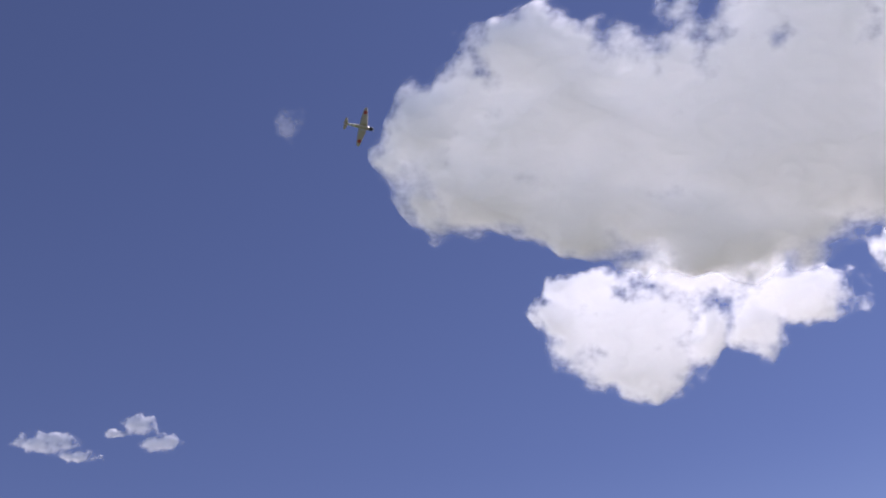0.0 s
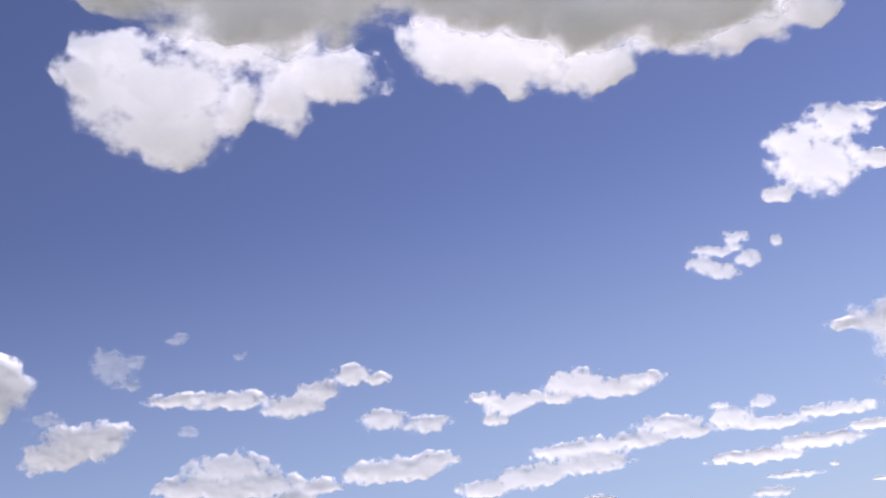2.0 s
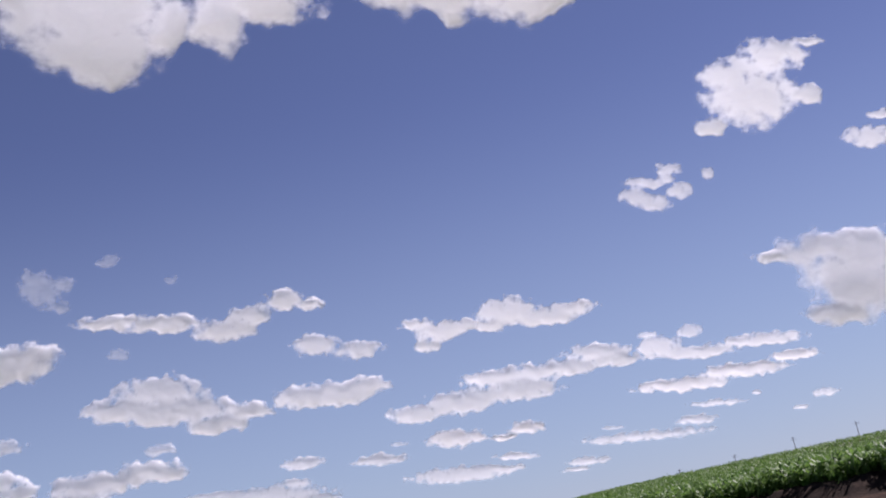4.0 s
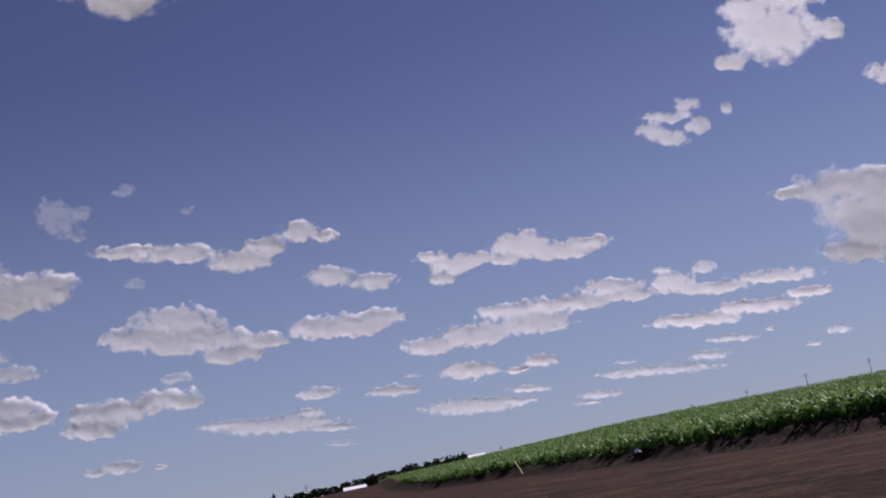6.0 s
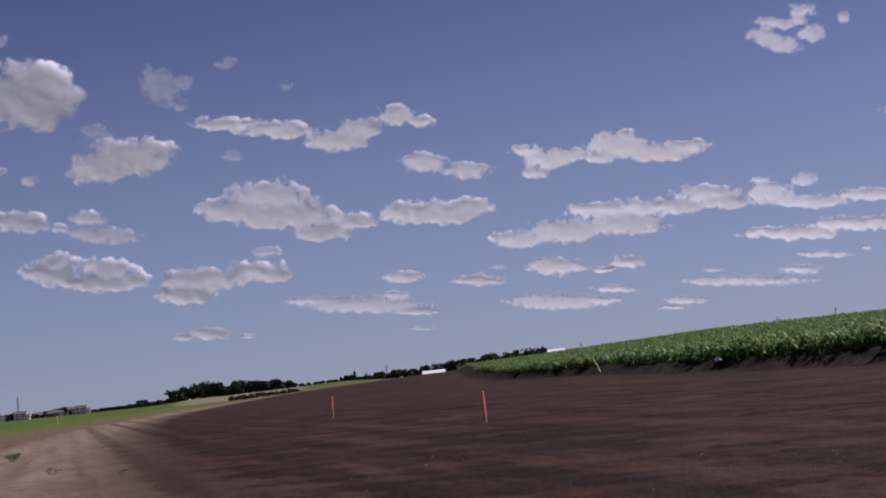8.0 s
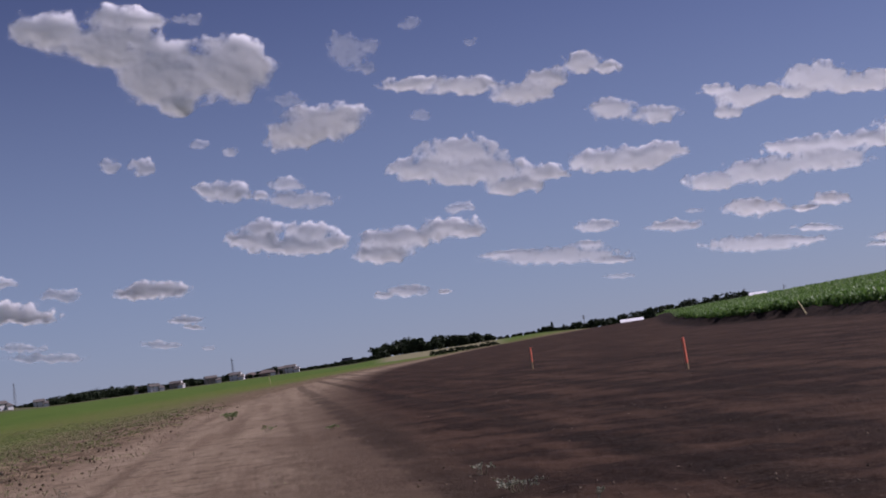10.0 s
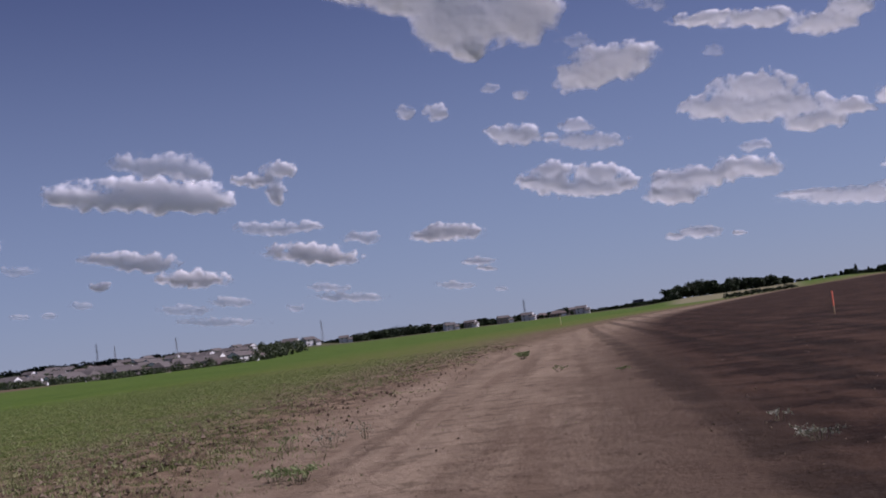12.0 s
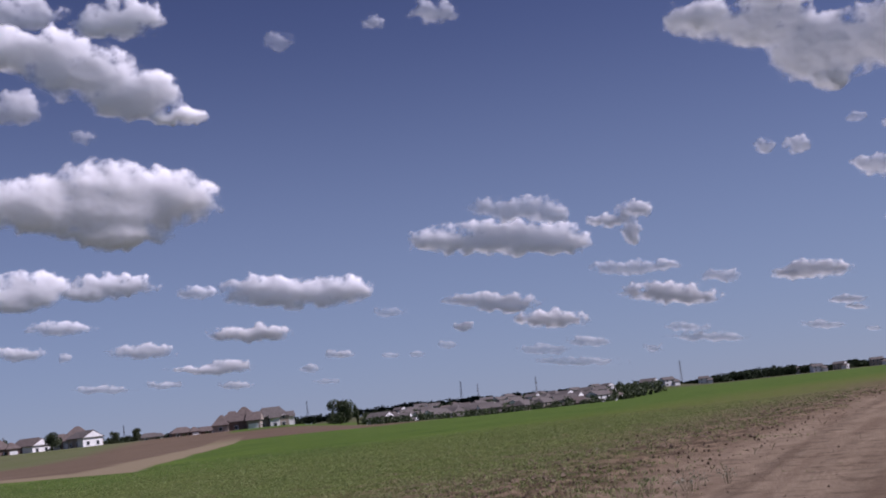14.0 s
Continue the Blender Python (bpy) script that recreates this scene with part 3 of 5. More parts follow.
def clods(x, y):
    """The worked soil's own small relief."""
    s = track_side(x, y)
    r = np.hypot(x, y)
    near = ramp(160, 20, r)
    bare = ramp(1.0, 3.0, s)
    berm = ramp(-12.0, -7.0, s) * ramp(-4.2, -6.0, s)
    a = 0.012 * fbm(x / 1.7, y / 1.7, 4, 5) + 0.012 * fbm(x / 0.3, y / 0.3, 3, 8)
    b = bare * (0.018 * fbm(x / 0.9, y / 3.0, 3, 11) + 0.022 * fbm(x / 0.4, y / 0.35, 3, 12))
    c = berm * (0.1 + 0.08 * fbm(x / 0.6, y / 0.6, 4, 15))
    ruts = sum(-0.009 * np.exp(-((s - s0 + 0.25 * fbm(y / 14.0, x / 14.0, 2, 21)) / 0.22) ** 2) for s0 in (-3.4, -1.5, 0.3, 1.7, 2.6, 4.2))
    return near * (a + b + c + ruts)


def ground_material():
    n = Nodes("field_ground")
    xyz = n.tree.nodes.new("ShaderNodeSeparateXYZ")
    n.put(xyz.inputs[0], n.place())
    x, y = xyz.outputs[0], xyz.outputs[1]

    def across(a, b, c=0.0):
        return n.math("ADD", n.math("ADD", n.math("MULTIPLY", x, a), n.math("MULTIPLY", y, b)), c)

    def wander(scale, amount):
        return n.math("MULTIPLY", n.math("SUBTRACT", n.noise(scale, 5), 0.5), amount)

    bend = n.math("MULTIPLY", n.math("MULTIPLY", y, y), -0.00058)

    def along(extra):
        return n.math("ADD", n.math("ADD", across(0.95, 0.313), bend), extra)

    r = n.math("SQRT", n.math("ADD", n.math("MULTIPLY", x, x), n.math("MULTIPLY", y, y)))
    grain, stones = n.noise(9.0, 6, 0.65), n.noise(1.5, 8, 0.72)
    # dark worked soil, streaked where the blade has dragged it
    drag = n.noise(0.42, 9, 0.7, stretch=(0.55, 1.5, 1), turn=-7)
    drag2 = n.noise(0.5, 5, 0.6, stretch=(2.2, 0.2, 1), turn=18)
    patch = n.math("ADD", n.math("MULTIPLY", drag, 0.65), n.math("MULTIPLY", drag2, 0.35))
    soil = n.mix(n.between(0.44, 0.58, patch), (0.023, 0.013, 0.0088), (0.076, 0.0465, 0.0318))
    soil = n.mix(n.math("MULTIPLY", n.between(0.56, 0.68, n.noise(1.1, 8, 0.75, stretch=(0.6, 1.4, 1), turn=-7)), 0.45), soil, (0.104, 0.067, 0.0465))
    rolled = n.noise(0.45, 5, 0.55, stretch=(1.3, 0.06, 1), turn=18)
    soil = n.mix(n.math("MULTIPLY", n.between(0.5, 0.64, rolled), 0.4), soil, (0.021, 0.0125, 0.009))
    soil = n.mix(n.math("MULTIPLY", n.between(0.52, 0.66, stones), 0.4), soil, (0.06, 0.038, 0.028))
    # dry trodden track
    worn = n.noise(0.4, 7, 0.65, stretch=(1.5, 0.5, 1), turn=18)
    track = n.mix(n.between(0.36, 0.66, worn), (0.262, 0.202, 0.144), (0.335, 0.264, 0.19))
    track = n.mix(n.math("MULTIPLY", n.between(0.5, 0.62, stones), 0.6), track, (0.11, 0.083, 0.055))
    ruts = n.noise(0.6, 5, 0.55, stretch=(2.2, 0.07, 1), turn=18)
    track = n.mix(n.math("MULTIPLY", n.between(0.5, 0.62, ruts), 0.5), track, (0.17, 0.123, 0.086))
    litter = n.noise(1.3, 6, 0.7, stretch=(0.5, 1.7, 1), turn=20)
    track = n.mix(n.math("MULTIPLY", n.between(0.52, 0.66, litter), 0.4), track, (0.1, 0.066, 0.044))
    # grass and young crop
    tuft, sward = n.noise(1.4, 5, 0.65), n.noise(0.05, 4, 0.55)
    grass = n.mix(n.between(0.35, 0.65, tuft), (0.09, 0.122, 0.033), (0.15, 0.185, 0.052))
    grass = n.mix(n.between(0.4, 0.7, sward), grass, n.mix(tuft, (0.1, 0.13, 0.034), (0.165, 0.185, 0.065)))
    crop = n.mix(n.between(0.35, 0.65, n.noise(0.11, 6, 0.65)), (0.068, 0.12, 0.028), (0.112, 0.174, 0.042))
    rubble = n.mix(n.between(0.42, 0.6, stones), (0.09, 0.065, 0.042), (0.28, 0.212, 0.145))
    s = along(wander(0.12, 3.0))
    rut = along(wander(0.05, 2.0))
    wave = n.node("ShaderNodeTexWave", Scale=0.32, Distortion=1.2, Detail=3.0)
    m = n.tree.nodes.new("ShaderNodeCombineXYZ")
    n.put(m.inputs[0], rut)
    n.put(wave.inputs["Vector"], m.outputs[0])
    pressed = n.math("MULTIPLY", n.between(0.55, 0.95, wave.outputs["Fac"]), n.between(16.0, 3.0, s))
    verge = along(n.math("ADD", wander(0.35, 13.0), wander(0.06, 10.0)))
    path = along(wander(0.5, 0.9))
    c = n.mix(n.between(-2.2, 1.9, along(wander(0.25, 2.6))), track, n.mix(n.between(1.0, 3.0, path), (0.1, 0.07, 0.05), soil))
    press = n.math("ADD", across(0.95, 0.313), wander(0.5, 0.9))
    # wheel bands pressed dark along the edge of the track
    for centre, half, much in ((1.95, 0.55, 0.5), (0.3, 0.3, 0.2), (-1.5, 0.35, 0.18), (4.6, 0.5, 0.6), (6.6, 0.55, 0.5), (9.4, 0.6, 0.5), (12.0, 0.6, 0.45), (16.5, 0.8, 0.4), (-3.2, 0.3, 0.25)):
        band = n.between(half, half * 0.35, n.math("ABSOLUTE", n.math("SUBTRACT", press, centre)))
        c = n.mix(n.math("MULTIPLY", band, n.math("MULTIPLY", n.between(0.3, 0.5, n.noise(0.4, 4)), much)), c, (0.017, 0.0115, 0.008) if centre > 1 else (0.07, 0.05, 0.034))
    c = n.mix(n.math("MULTIPLY", n.math("MULTIPLY", pressed, n.between(0.45, 0.6, n.noise(0.15, 4))), 0.08), c, (0.018, 0.012, 0.0075))
    c = n.mix(n.between(-4.6, -6.2, s), c, rubble)
    c = n.mix(n.math("MULTIPLY", n.between(-7.0, -17.0, verge), 0.96), c, grass)
    # bare patches show between the tufts until the sward closes
    gaps = n.math("MULTIPLY", n.between(0.5, 0.6, n.noise(0.55, 6, 0.68)), n.between(-34.0, -14.0, s))
    c = n.mix(n.math("MULTIPLY", n.math("MULTIPLY", gaps, 0.75), n.between(-5.0, -8.0, s)), c, n.mix(stones, (0.1, 0.074, 0.048), (0.25, 0.19, 0.128)))
    # the bare ground ends: grass again beyond it
    end = n.math("ADD", across(1.0, 0.105, 34.7), wander(0.05, 8.0))
    c = n.mix(n.math("MULTIPLY", n.between(3.0, -3.0, end), n.between(128.0, 150.0, n.math("ADD", y, wander(0.1, 16.0)))), c, grass)
    # denser crop further out
    c = n.mix(n.math("MULTIPLY", n.between(-20.0, -44.0, verge), 0.9), c, crop)
    speck = n.noise(16.0, 3, 0.7)
    c = n.mix(n.math("MULTIPLY", n.between(0.56, 0.72, speck), 0.35), c, (0.03, 0.022, 0.014))
    c = n.mix(n.math("MULTIPLY", n.between(0.44, 0.3, speck), 0.25), c, (0.26, 0.215, 0.16))
    # lane and bare strip on the far side of the green field
    q = n.math("ADD", n.math("MAXIMUM", across(0.655, 0.756, 9.5), n.math("SUBTRACT", 43.5, y)), wander(0.08, 3.0))
    strip = n.math("MULTIPLY", n.math("MULTIPLY", n.between(258.0, 272.0, n.math("ADD", r, wander(0.03, 14.0))), n.between(375.0, 350.0, r)), n.between(-2.0, -26.0, across(0.772, 0.636)))
    c = n.mix(strip, c, n.mix(n.noise(0.08, 5), (0.13, 0.095, 0.066), (0.2, 0.15, 0.11)))
    tan_lane = n.mix(stones, (0.235, 0.19, 0.122), (0.35, 0.295, 0.205))
    c = n.mix(n.math("MULTIPLY", n.between(0.4, -0.6, q), n.between(330.0, 230.0, r)), c, tan_lane)
    c = n.mix(n.between(-5.5, -8.0, q), c, n.mix(n.noise(0.08, 5), (0.13, 0.095, 0.066), (0.22, 0.168, 0.122)))
    c = n.mix(n.between(-30.0, -42.0, q), c, n.mix(n.noise(0.05, 5), (0.1, 0.13, 0.045), (0.2, 0.19, 0.12)))
    # a pale stubble field before the wood
    slant = n.math("DIVIDE", x, n.math("MAXIMUM", y, 1.0))
    stubble = n.math("MULTIPLY", n.math("MULTIPLY", n.between(400.0, 425.0, r), n.between(-0.245, -0.225, slant)), n.between(-0.12, -0.14, slant))
    c = n.mix(stubble, c, n.mix(n.noise(0.2, 5), (0.2, 0.19, 0.11), (0.29, 0.27, 0.17)))
    far = n.between(700.0, 1000.0, n.math("ADD", r, wander(0.004, 500.0)))
    c = n.mix(far, c, n.mix(n.noise(0.006, 5), (0.06, 0.075, 0.035), (0.16, 0.15, 0.09)))
    # dark lumpy bank soil, with the shade under the corn's edge painted into its colour
    raw = n.tree.nodes.new("ShaderNodeAttribute")
    raw.attribute_name = "shaded_raw_bank"
    c = n.mix(n.math("MULTIPLY", raw.outputs["Fac"], 0.9), c, n.mix(n.between(0.45, 0.62, stones), (0.012, 0.008, 0.006), (0.05, 0.034, 0.026)))
    bump = n.math("ADD", n.math("MULTIPLY", grain, 0.4), stones)
    # the whole ground evenly darkened to balance the exposure
    toned_down = n.node("ShaderNodeHueSaturation", Saturation=1.1, Value=0.72, Color=c)
    return n.finish(toned_down.outputs[0], 0.95, bump, 0.8, 0.12)


def build_ground():
    angles = np.radians(np.concatenate([np.arange(-72, 44, 0.25), np.arange(44, 288, 4.0)]))
    radii = np.concatenate([[0.4, 2.0, 4.0, 6.0, 7.5], np.geomspace(8.5, 4900.0, 330)])
    A, R = np.meshgrid(angles, radii)
    X, Y = R * np.sin(A), R * np.cos(A)
    Z = ground_height(X, Y) + clods(X, Y)
    Z += bank(X, Y)
    n, m = A.shape
    idx = np.arange(n * m).reshape(n, m)
    nxt = np.roll(idx, -1, axis=1)
    faces = np.stack([idx[:-1], idx[1:], nxt[1:], nxt[:-1]], -1).reshape(-1, 4)[:, ::-1]
    verts = np.stack([X, Y, Z], -1).reshape(-1, 3)
    verts = np.concatenate([verts, [[0, 0, 0.0]]])
    j = np.arange(0, m, 2)
    faces = np.concatenate([faces, np.stack([idx[0][j], nxt[0][j], idx[0][(j + 2) % m], np.full(len(j), n * m)], -1)[:, ::-1]])
    me = grid_mesh("ground", verts, faces, ground_material())
    inside = field_edge(X, Y) + 0.7 * fbm(X / 3, Y / 3, 3, 44)
    # mask for the bank's dark soil and the shade painted on it
    raw = np.append((ramp(-3.0, -1.6, inside) * ramp(3.5, 1.0, inside)).ravel(), 0.0)
    me.attributes.new("shaded_raw_bank", "FLOAT", "POINT").data.foreach_set("value", raw.astype(np.float32))
    ob = new("ground", me)
    return tagged(ob, "bare brown soil and green crop field reaching the horizon", "ground", kind="structure")


ground = build_ground()


# ---- things ----
rng = np.random.default_rng(7)


def level(az, r):
    p = spot(az, r)
    return float(ground_height(p.x, p.y))


def quads(centres, sizes, gen, flat=0.0, droop=None):
    """Small leaf patches with random turns: vertices and faces."""
    n = len(centres)
    a = gen.normal(size=(n, 3))
    a /= np.linalg.norm(a, axis=1)[:, None]
    b = np.cross(a, gen.normal(size=(n, 3)))
    b /= np.linalg.norm(b, axis=1)[:, None]
    a[:, 2] *= 1 - flat
    s = sizes[:, None] / 2
    corners = np.stack([centres - a * s, centres - b * s * 0.6, centres + a * s, centres + b * s * 0.6], 1)
    return corners.reshape(-1, 3), np.arange(4 * n).reshape(n, 4)


def crown_points(h, w, count, gen, pointed=False, low=0.12):
    """Places of leaf clumps in a crown of several uneven lobes."""
    lobes = []
    for k in range(9):
        t = (k + gen.random()) / 9
        ang = gen.random() * 6.28
        if pointed:
            reach = w / 2 * ((1 - t) ** 0.8 + 0.08)
            off = reach * 0.3 * gen.random()
            lobes.append((off * math.cos(ang), off * math.sin(ang), low * h + (0.98 - low) * h * t, reach, h * 0.12))
        else:
            off, rise = w * 0.27 * gen.random() ** 0.5, gen.uniform(-1, 1)
            lobes.append((off * math.cos(ang), off * math.sin(ang), h * (0.46 + low * 0.5) + rise * h * 0.3, w * gen.uniform(0.2, 0.3), h * gen.uniform(0.14, 0.24)))
    pick = gen.integers(0, len(lobes), count)
    L = np.array(lobes)[pick]
    d = gen.normal(size=(count, 3))
    d /= np.linalg.norm(d, axis=1)[:, None]
    rad = gen.random(count) ** 0.4
    pts = L[:, :3] + d * np.stack([L[:, 3], L[:, 3], L[:, 4]], 1) * rad[:, None]
    pts[:, 2] = np.clip(pts[:, 2], 0.05 * h, h * 1.02)
    return pts


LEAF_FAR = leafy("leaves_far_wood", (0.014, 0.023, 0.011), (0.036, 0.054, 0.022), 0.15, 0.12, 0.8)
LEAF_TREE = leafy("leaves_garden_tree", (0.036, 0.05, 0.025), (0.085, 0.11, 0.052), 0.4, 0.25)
BARK = plain("bark", (0.05, 0.035, 0.025), (0.12, 0.09, 0.065), 2.0, 0.9, 0.5)


def woods(name, label, trees, seed, per_tree=170, leaf=0.9, material=None):
    """A far belt of trees grown together: rows of (compass angle, distance, height, width)."""
    gen = np.random.default_rng(seed)
    V, F, n = [], [], 0
    for az, r, h, w in trees:
        base = np.array(spot(az, r, level(az, r) - 0.3))
        pts = crown_points(h, w, int(per_tree * 1.4), gen, low=0.04) + base
        v, f = quads(pts, gen.uniform(0.6, 1.5, len(pts)) * leaf * 1.35, gen)
        stem = np.array([[-0.15, 0, 0], [0.15, 0, 0], [0.1, 0, 0.5 * h], [-0.1, 0, 0.5 * h]]) + base
        V += [v, stem]
        F += [f + n, np.arange(4).reshape(1, 4) + n + len(v)]
        n += len(v) + 4
    V = np.concatenate(V)
    o = V.mean(0)
    ob = new(name, grid_mesh(name, V - o, np.concatenate(F), material or LEAF_FAR, False))
    ob.location = o
    return tagged(ob, label, "trees", kind="stuff")


def belt(az0, az1, count, r, tops, seed, wide=1.0):
    """Trees from one compass angle to another whose tops follow a gentle line of height angles."""
    gen = np.random.default_rng(seed)
    out = []
    for k in range(count):
        az = az0 + (az1 - az0) * (k + gen.random()) / count
        rr = r * gen.uniform(0.95, 1.06)
        top = float(np.interp(az, [t[0] for t in tops], [t[1] for t in tops])) * gen.uniform(0.62, 1.14)
        h = max(1.5, EYE[2] + rr * math.tan(radians(top)) - level(az, rr))
        out.append((az, rr, h, h * gen.uniform(0.9, 1.6) * wide))
    return out


woods("woodland", "dark green broadleaf wood beyond a pale field",
      belt(-13.4, -7.7, 46, 560, [(-13.6, 0.55), (-12.6, 0.88), (-10.6, 0.78), (-8.6, 0.72), (-7.7, 0.4)], 3), 3, 260)
woods("tree_line", "dark green line of trees behind the bare soil crest",
      belt(-7.6, 5.4, 80, 600, [(-7.6, 0.2), (-5.2, 0.42), (-3.5, 0.45), (-2.3, 0.48), (-0.8, 0.6), (0.9, 0.68), (2.0, 0.8), (3.1, 0.9), (4.7, 0.78), (5.4, 0.6)], 4), 4, 220)
woods("tree_line", "low dark green trees along the edge of the town",
      belt(-19.0, -13.2, 46, 1240, [(-19, 0.2), (-17, 0.1), (-15.6, 0.06), (-14.4, 0.2), (-13.2, 0.35)], 5), 5, 150)
woods("tree_line", "long dark green belt of trees on the horizon",
      belt(-31.0, -13.4, 230, 1290, [(-31, 0.08), (-29.4, 0.2), (-28.5, 0.34), (-26, 0.46), (-24.4, 0.4), (-23.4, 0.22), (-22.4, 0.34), (-21.5, 0.18), (-20.6, 0.3), (-19.6, 0.14), (-18.5, 0.28), (-17, 0.08), (-15, 0.16), (-13.4, 0.12)], 6, 1.3), 6, 210, 1.4)
woods("tree_line", "distant dark green tree belt behind the suburb",
      belt(-62.0, -30.0, 260, 1500, [(-62, 0.5), (-50, 0.56), (-45, 0.64), (-41, 0.6), (-36, 0.42), (-30, 0.18)], 7, 1.6), 7, 110, 1.9)
woods("garden_trees", "green garden trees and shrubs between the suburban houses",
      belt(-45.4, -31.0, 52, 570, [(-45.4, 0.3), (-43, 0.2), (-40, 0.04), (-37, -0.06), (-34, -0.1), (-31, 0.0)], 8), 8, 120, 0.7, LEAF_TREE)
woods("garden_trees", "dark green trees among the suburban roofs",
      [(a, r, 7.5, 8.0) for a, r in zip(np.random.default_rng(12).uniform(-45.2, -31, 210), np.random.default_rng(13).uniform(575, 1150, 210))], 14, 90, 0.9, LEAF_TREE)
woods("garden_trees", "green garden trees and shrubs beside the large houses",
      belt(-61.8, -47.5, 26, 545, [(-61.8, 0.45), (-58, 0.3), (-55, 0.36), (-52, 0.3), (-47.5, 0.36)], 9), 9, 140, 0.7, LEAF_TREE)


def shrub_row():
    gen = np.random.default_rng(10)
    first = None
    for k in range(24):
        az = -10.8 + 3.2 * k / 23
        r = 340 + 25 * k / 23
        h = gen.uniform(1.3, 1.9)
        p = spot(az, r, level(az, r) - 0.1)
        if first is None:
            pts = crown_points(1.0, 1.5, 90, gen, low=0.0)
            v, f = quads(pts, gen.uniform(0.2, 0.4, 90), gen)
            first = new("shrub", grid_mesh("shrub", v, f, LEAF_FAR, False))
            tagged(first, "small dark rounded shrub in a planted row", "shrub", "row of shrubs by the field")
            first.matrix_basis = Matrix.Translation(p)
        else:
            copy_thing(first, Matrix.LocRotScale(p, Euler((0, 0, k * 1.7)), (h, h, h)))


shrub_row()


def tree(az, r, top, w, label, seed, pointed=False, low=0.02):
    gen = np.random.default_rng(seed)
    z = level(az, r)
    h = EYE[2] + r * math.tan(radians(top)) - z
    root = new("tree")
    root.location = spot(az, r, z - 0.1)
    tagged(root, label, "tree")
    bm = bmesh.new()
    bmesh.ops.create_cone(bm, segments=8, radius1=0.032 * h, radius2=0.008 * h, depth=0.8 * h, matrix=Matrix.Translation((0, 0, 0.4 * h)))
    for k in range(6):
        a = k * 1.1 + gen.random()
        s = Vector((0, 0, h * (0.2 + 0.09 * k)))
        beam(bm, s, s + Vector((math.cos(a) * w * 0.3, math.sin(a) * w * 0.3, h * 0.16)), 0.02 * h)
    part("trunk", bm, BARK, root, smooth=True)
    pts = crown_points(h, w, 4200 if w > 9 else 2600, gen, pointed, low)
    v, f = quads(pts, gen.uniform(0.4, 1.0, len(pts)) * 0.085 * h, gen)
    c = new("crown", grid_mesh("crown", v, f, LEAF_TREE if r < 520 else LEAF_FAR, False))
    c.parent = root
    return root


tree(-46.4, 470, 1.4, 13.0, "broad full-grown green tree at the field's edge", 24, False, -0.1)
tree(-45.58, 505, 0.86, 2.6, "slim young green tree beside a broad tree", 22)
tree(-59.55, 450, 1.2, 8.0, "round green garden tree behind a white gable", 23)
tree(-56.85, 470, 0.86, 4.8, "dark green oval tree beside a white wall", 24)
tree(-55.8, 475, 0.9, 5.2, "dark green rounded tree among the houses", 25)
tree(-4.85, 585, 0.62, 3.0, "slim pointed dark tree above the tree line", 26, True)
tree(-4.3, 590, 0.44, 2.8, "small pointed dark tree above the tree line", 27, True)
tree(-3.75, 590, 0.5, 5.0, "rounded dark tree above the tree line", 28)
tree(-18.35, 1180, 0.4, 9.0, "rounded dark tree between pale houses", 29)
tree(-20.5, 1190, 0.34, 5.0, "dark tree beside a pylon", 30)
tree(-61.6, 510, 1.2, 6.0, "dark green tree behind a brown roof", 31)

# ---- houses ----
BRICK = plain("house_brick", (0.12, 0.08, 0.068), (0.21, 0.15, 0.125), 0.8)
TANBRICK = plain("house_tan_brick", (0.24, 0.2, 0.165), (0.38, 0.325, 0.275), 0.8)
WHITE = plain("house_white_siding", (0.6, 0.6, 0.58), (0.74, 0.74, 0.72), 0.5)
GREY = plain("house_grey_siding", (0.3, 0.31, 0.32), (0.42, 0.43, 0.44), 0.5)
ROOF = plain("house_roof_shingle", (0.085, 0.068, 0.06), (0.165, 0.135, 0.12), 1.2, 0.9, 0.5)
ROOF_GREY = plain("house_roof_grey", (0.075, 0.067, 0.061), (0.145, 0.13, 0.12), 1.2, 0.9, 0.5)
GLASS = plain("window_glass", (0.02, 0.025, 0.03), (0.04, 0.045, 0.05), 1.0, 0.08, 0.0)
TRIM = plain("white_trim", (0.7, 0.7, 0.68), (0.8, 0.8, 0.78), 2.0)


def roof_prism(x0, x1, y0, y1, z, rise, hip, over=0.5):
    """A pitched roof with its ridge along x; hip: how far the ridge stops short of the ends."""
    bm = bmesh.new()
    x0, x1, y0, y1 = x0 - over, x1 + over, y0 - over, y1 + over
    ym = (y0 + y1) / 2
    t = 0.25
    low = [bm.verts.new(p) for p in ((x0, y0, z), (x1, y0, z), (x1, y1, z), (x0, y1, z))]
    eave = [bm.verts.new((v.co.x, v.co.y, z + t)) for v in low]
    a, b = bm.verts.new((x0 + hip, ym, z + t + rise)), bm.verts.new((x1 - hip, ym, z + t + rise))
    bm.faces.new(low[::-1])
    for i in range(4):
        bm.faces.new((low[i], low[(i + 1) % 4], eave[(i + 1) % 4], eave[i]))
    bm.faces.new((eave[0], eave[1], b, a)), bm.faces.new((eave[2], eave[3], a, b))
    bm.faces.new((eave[1], eave[2], b)), bm.faces.new((eave[3], eave[0], a))
    return bm


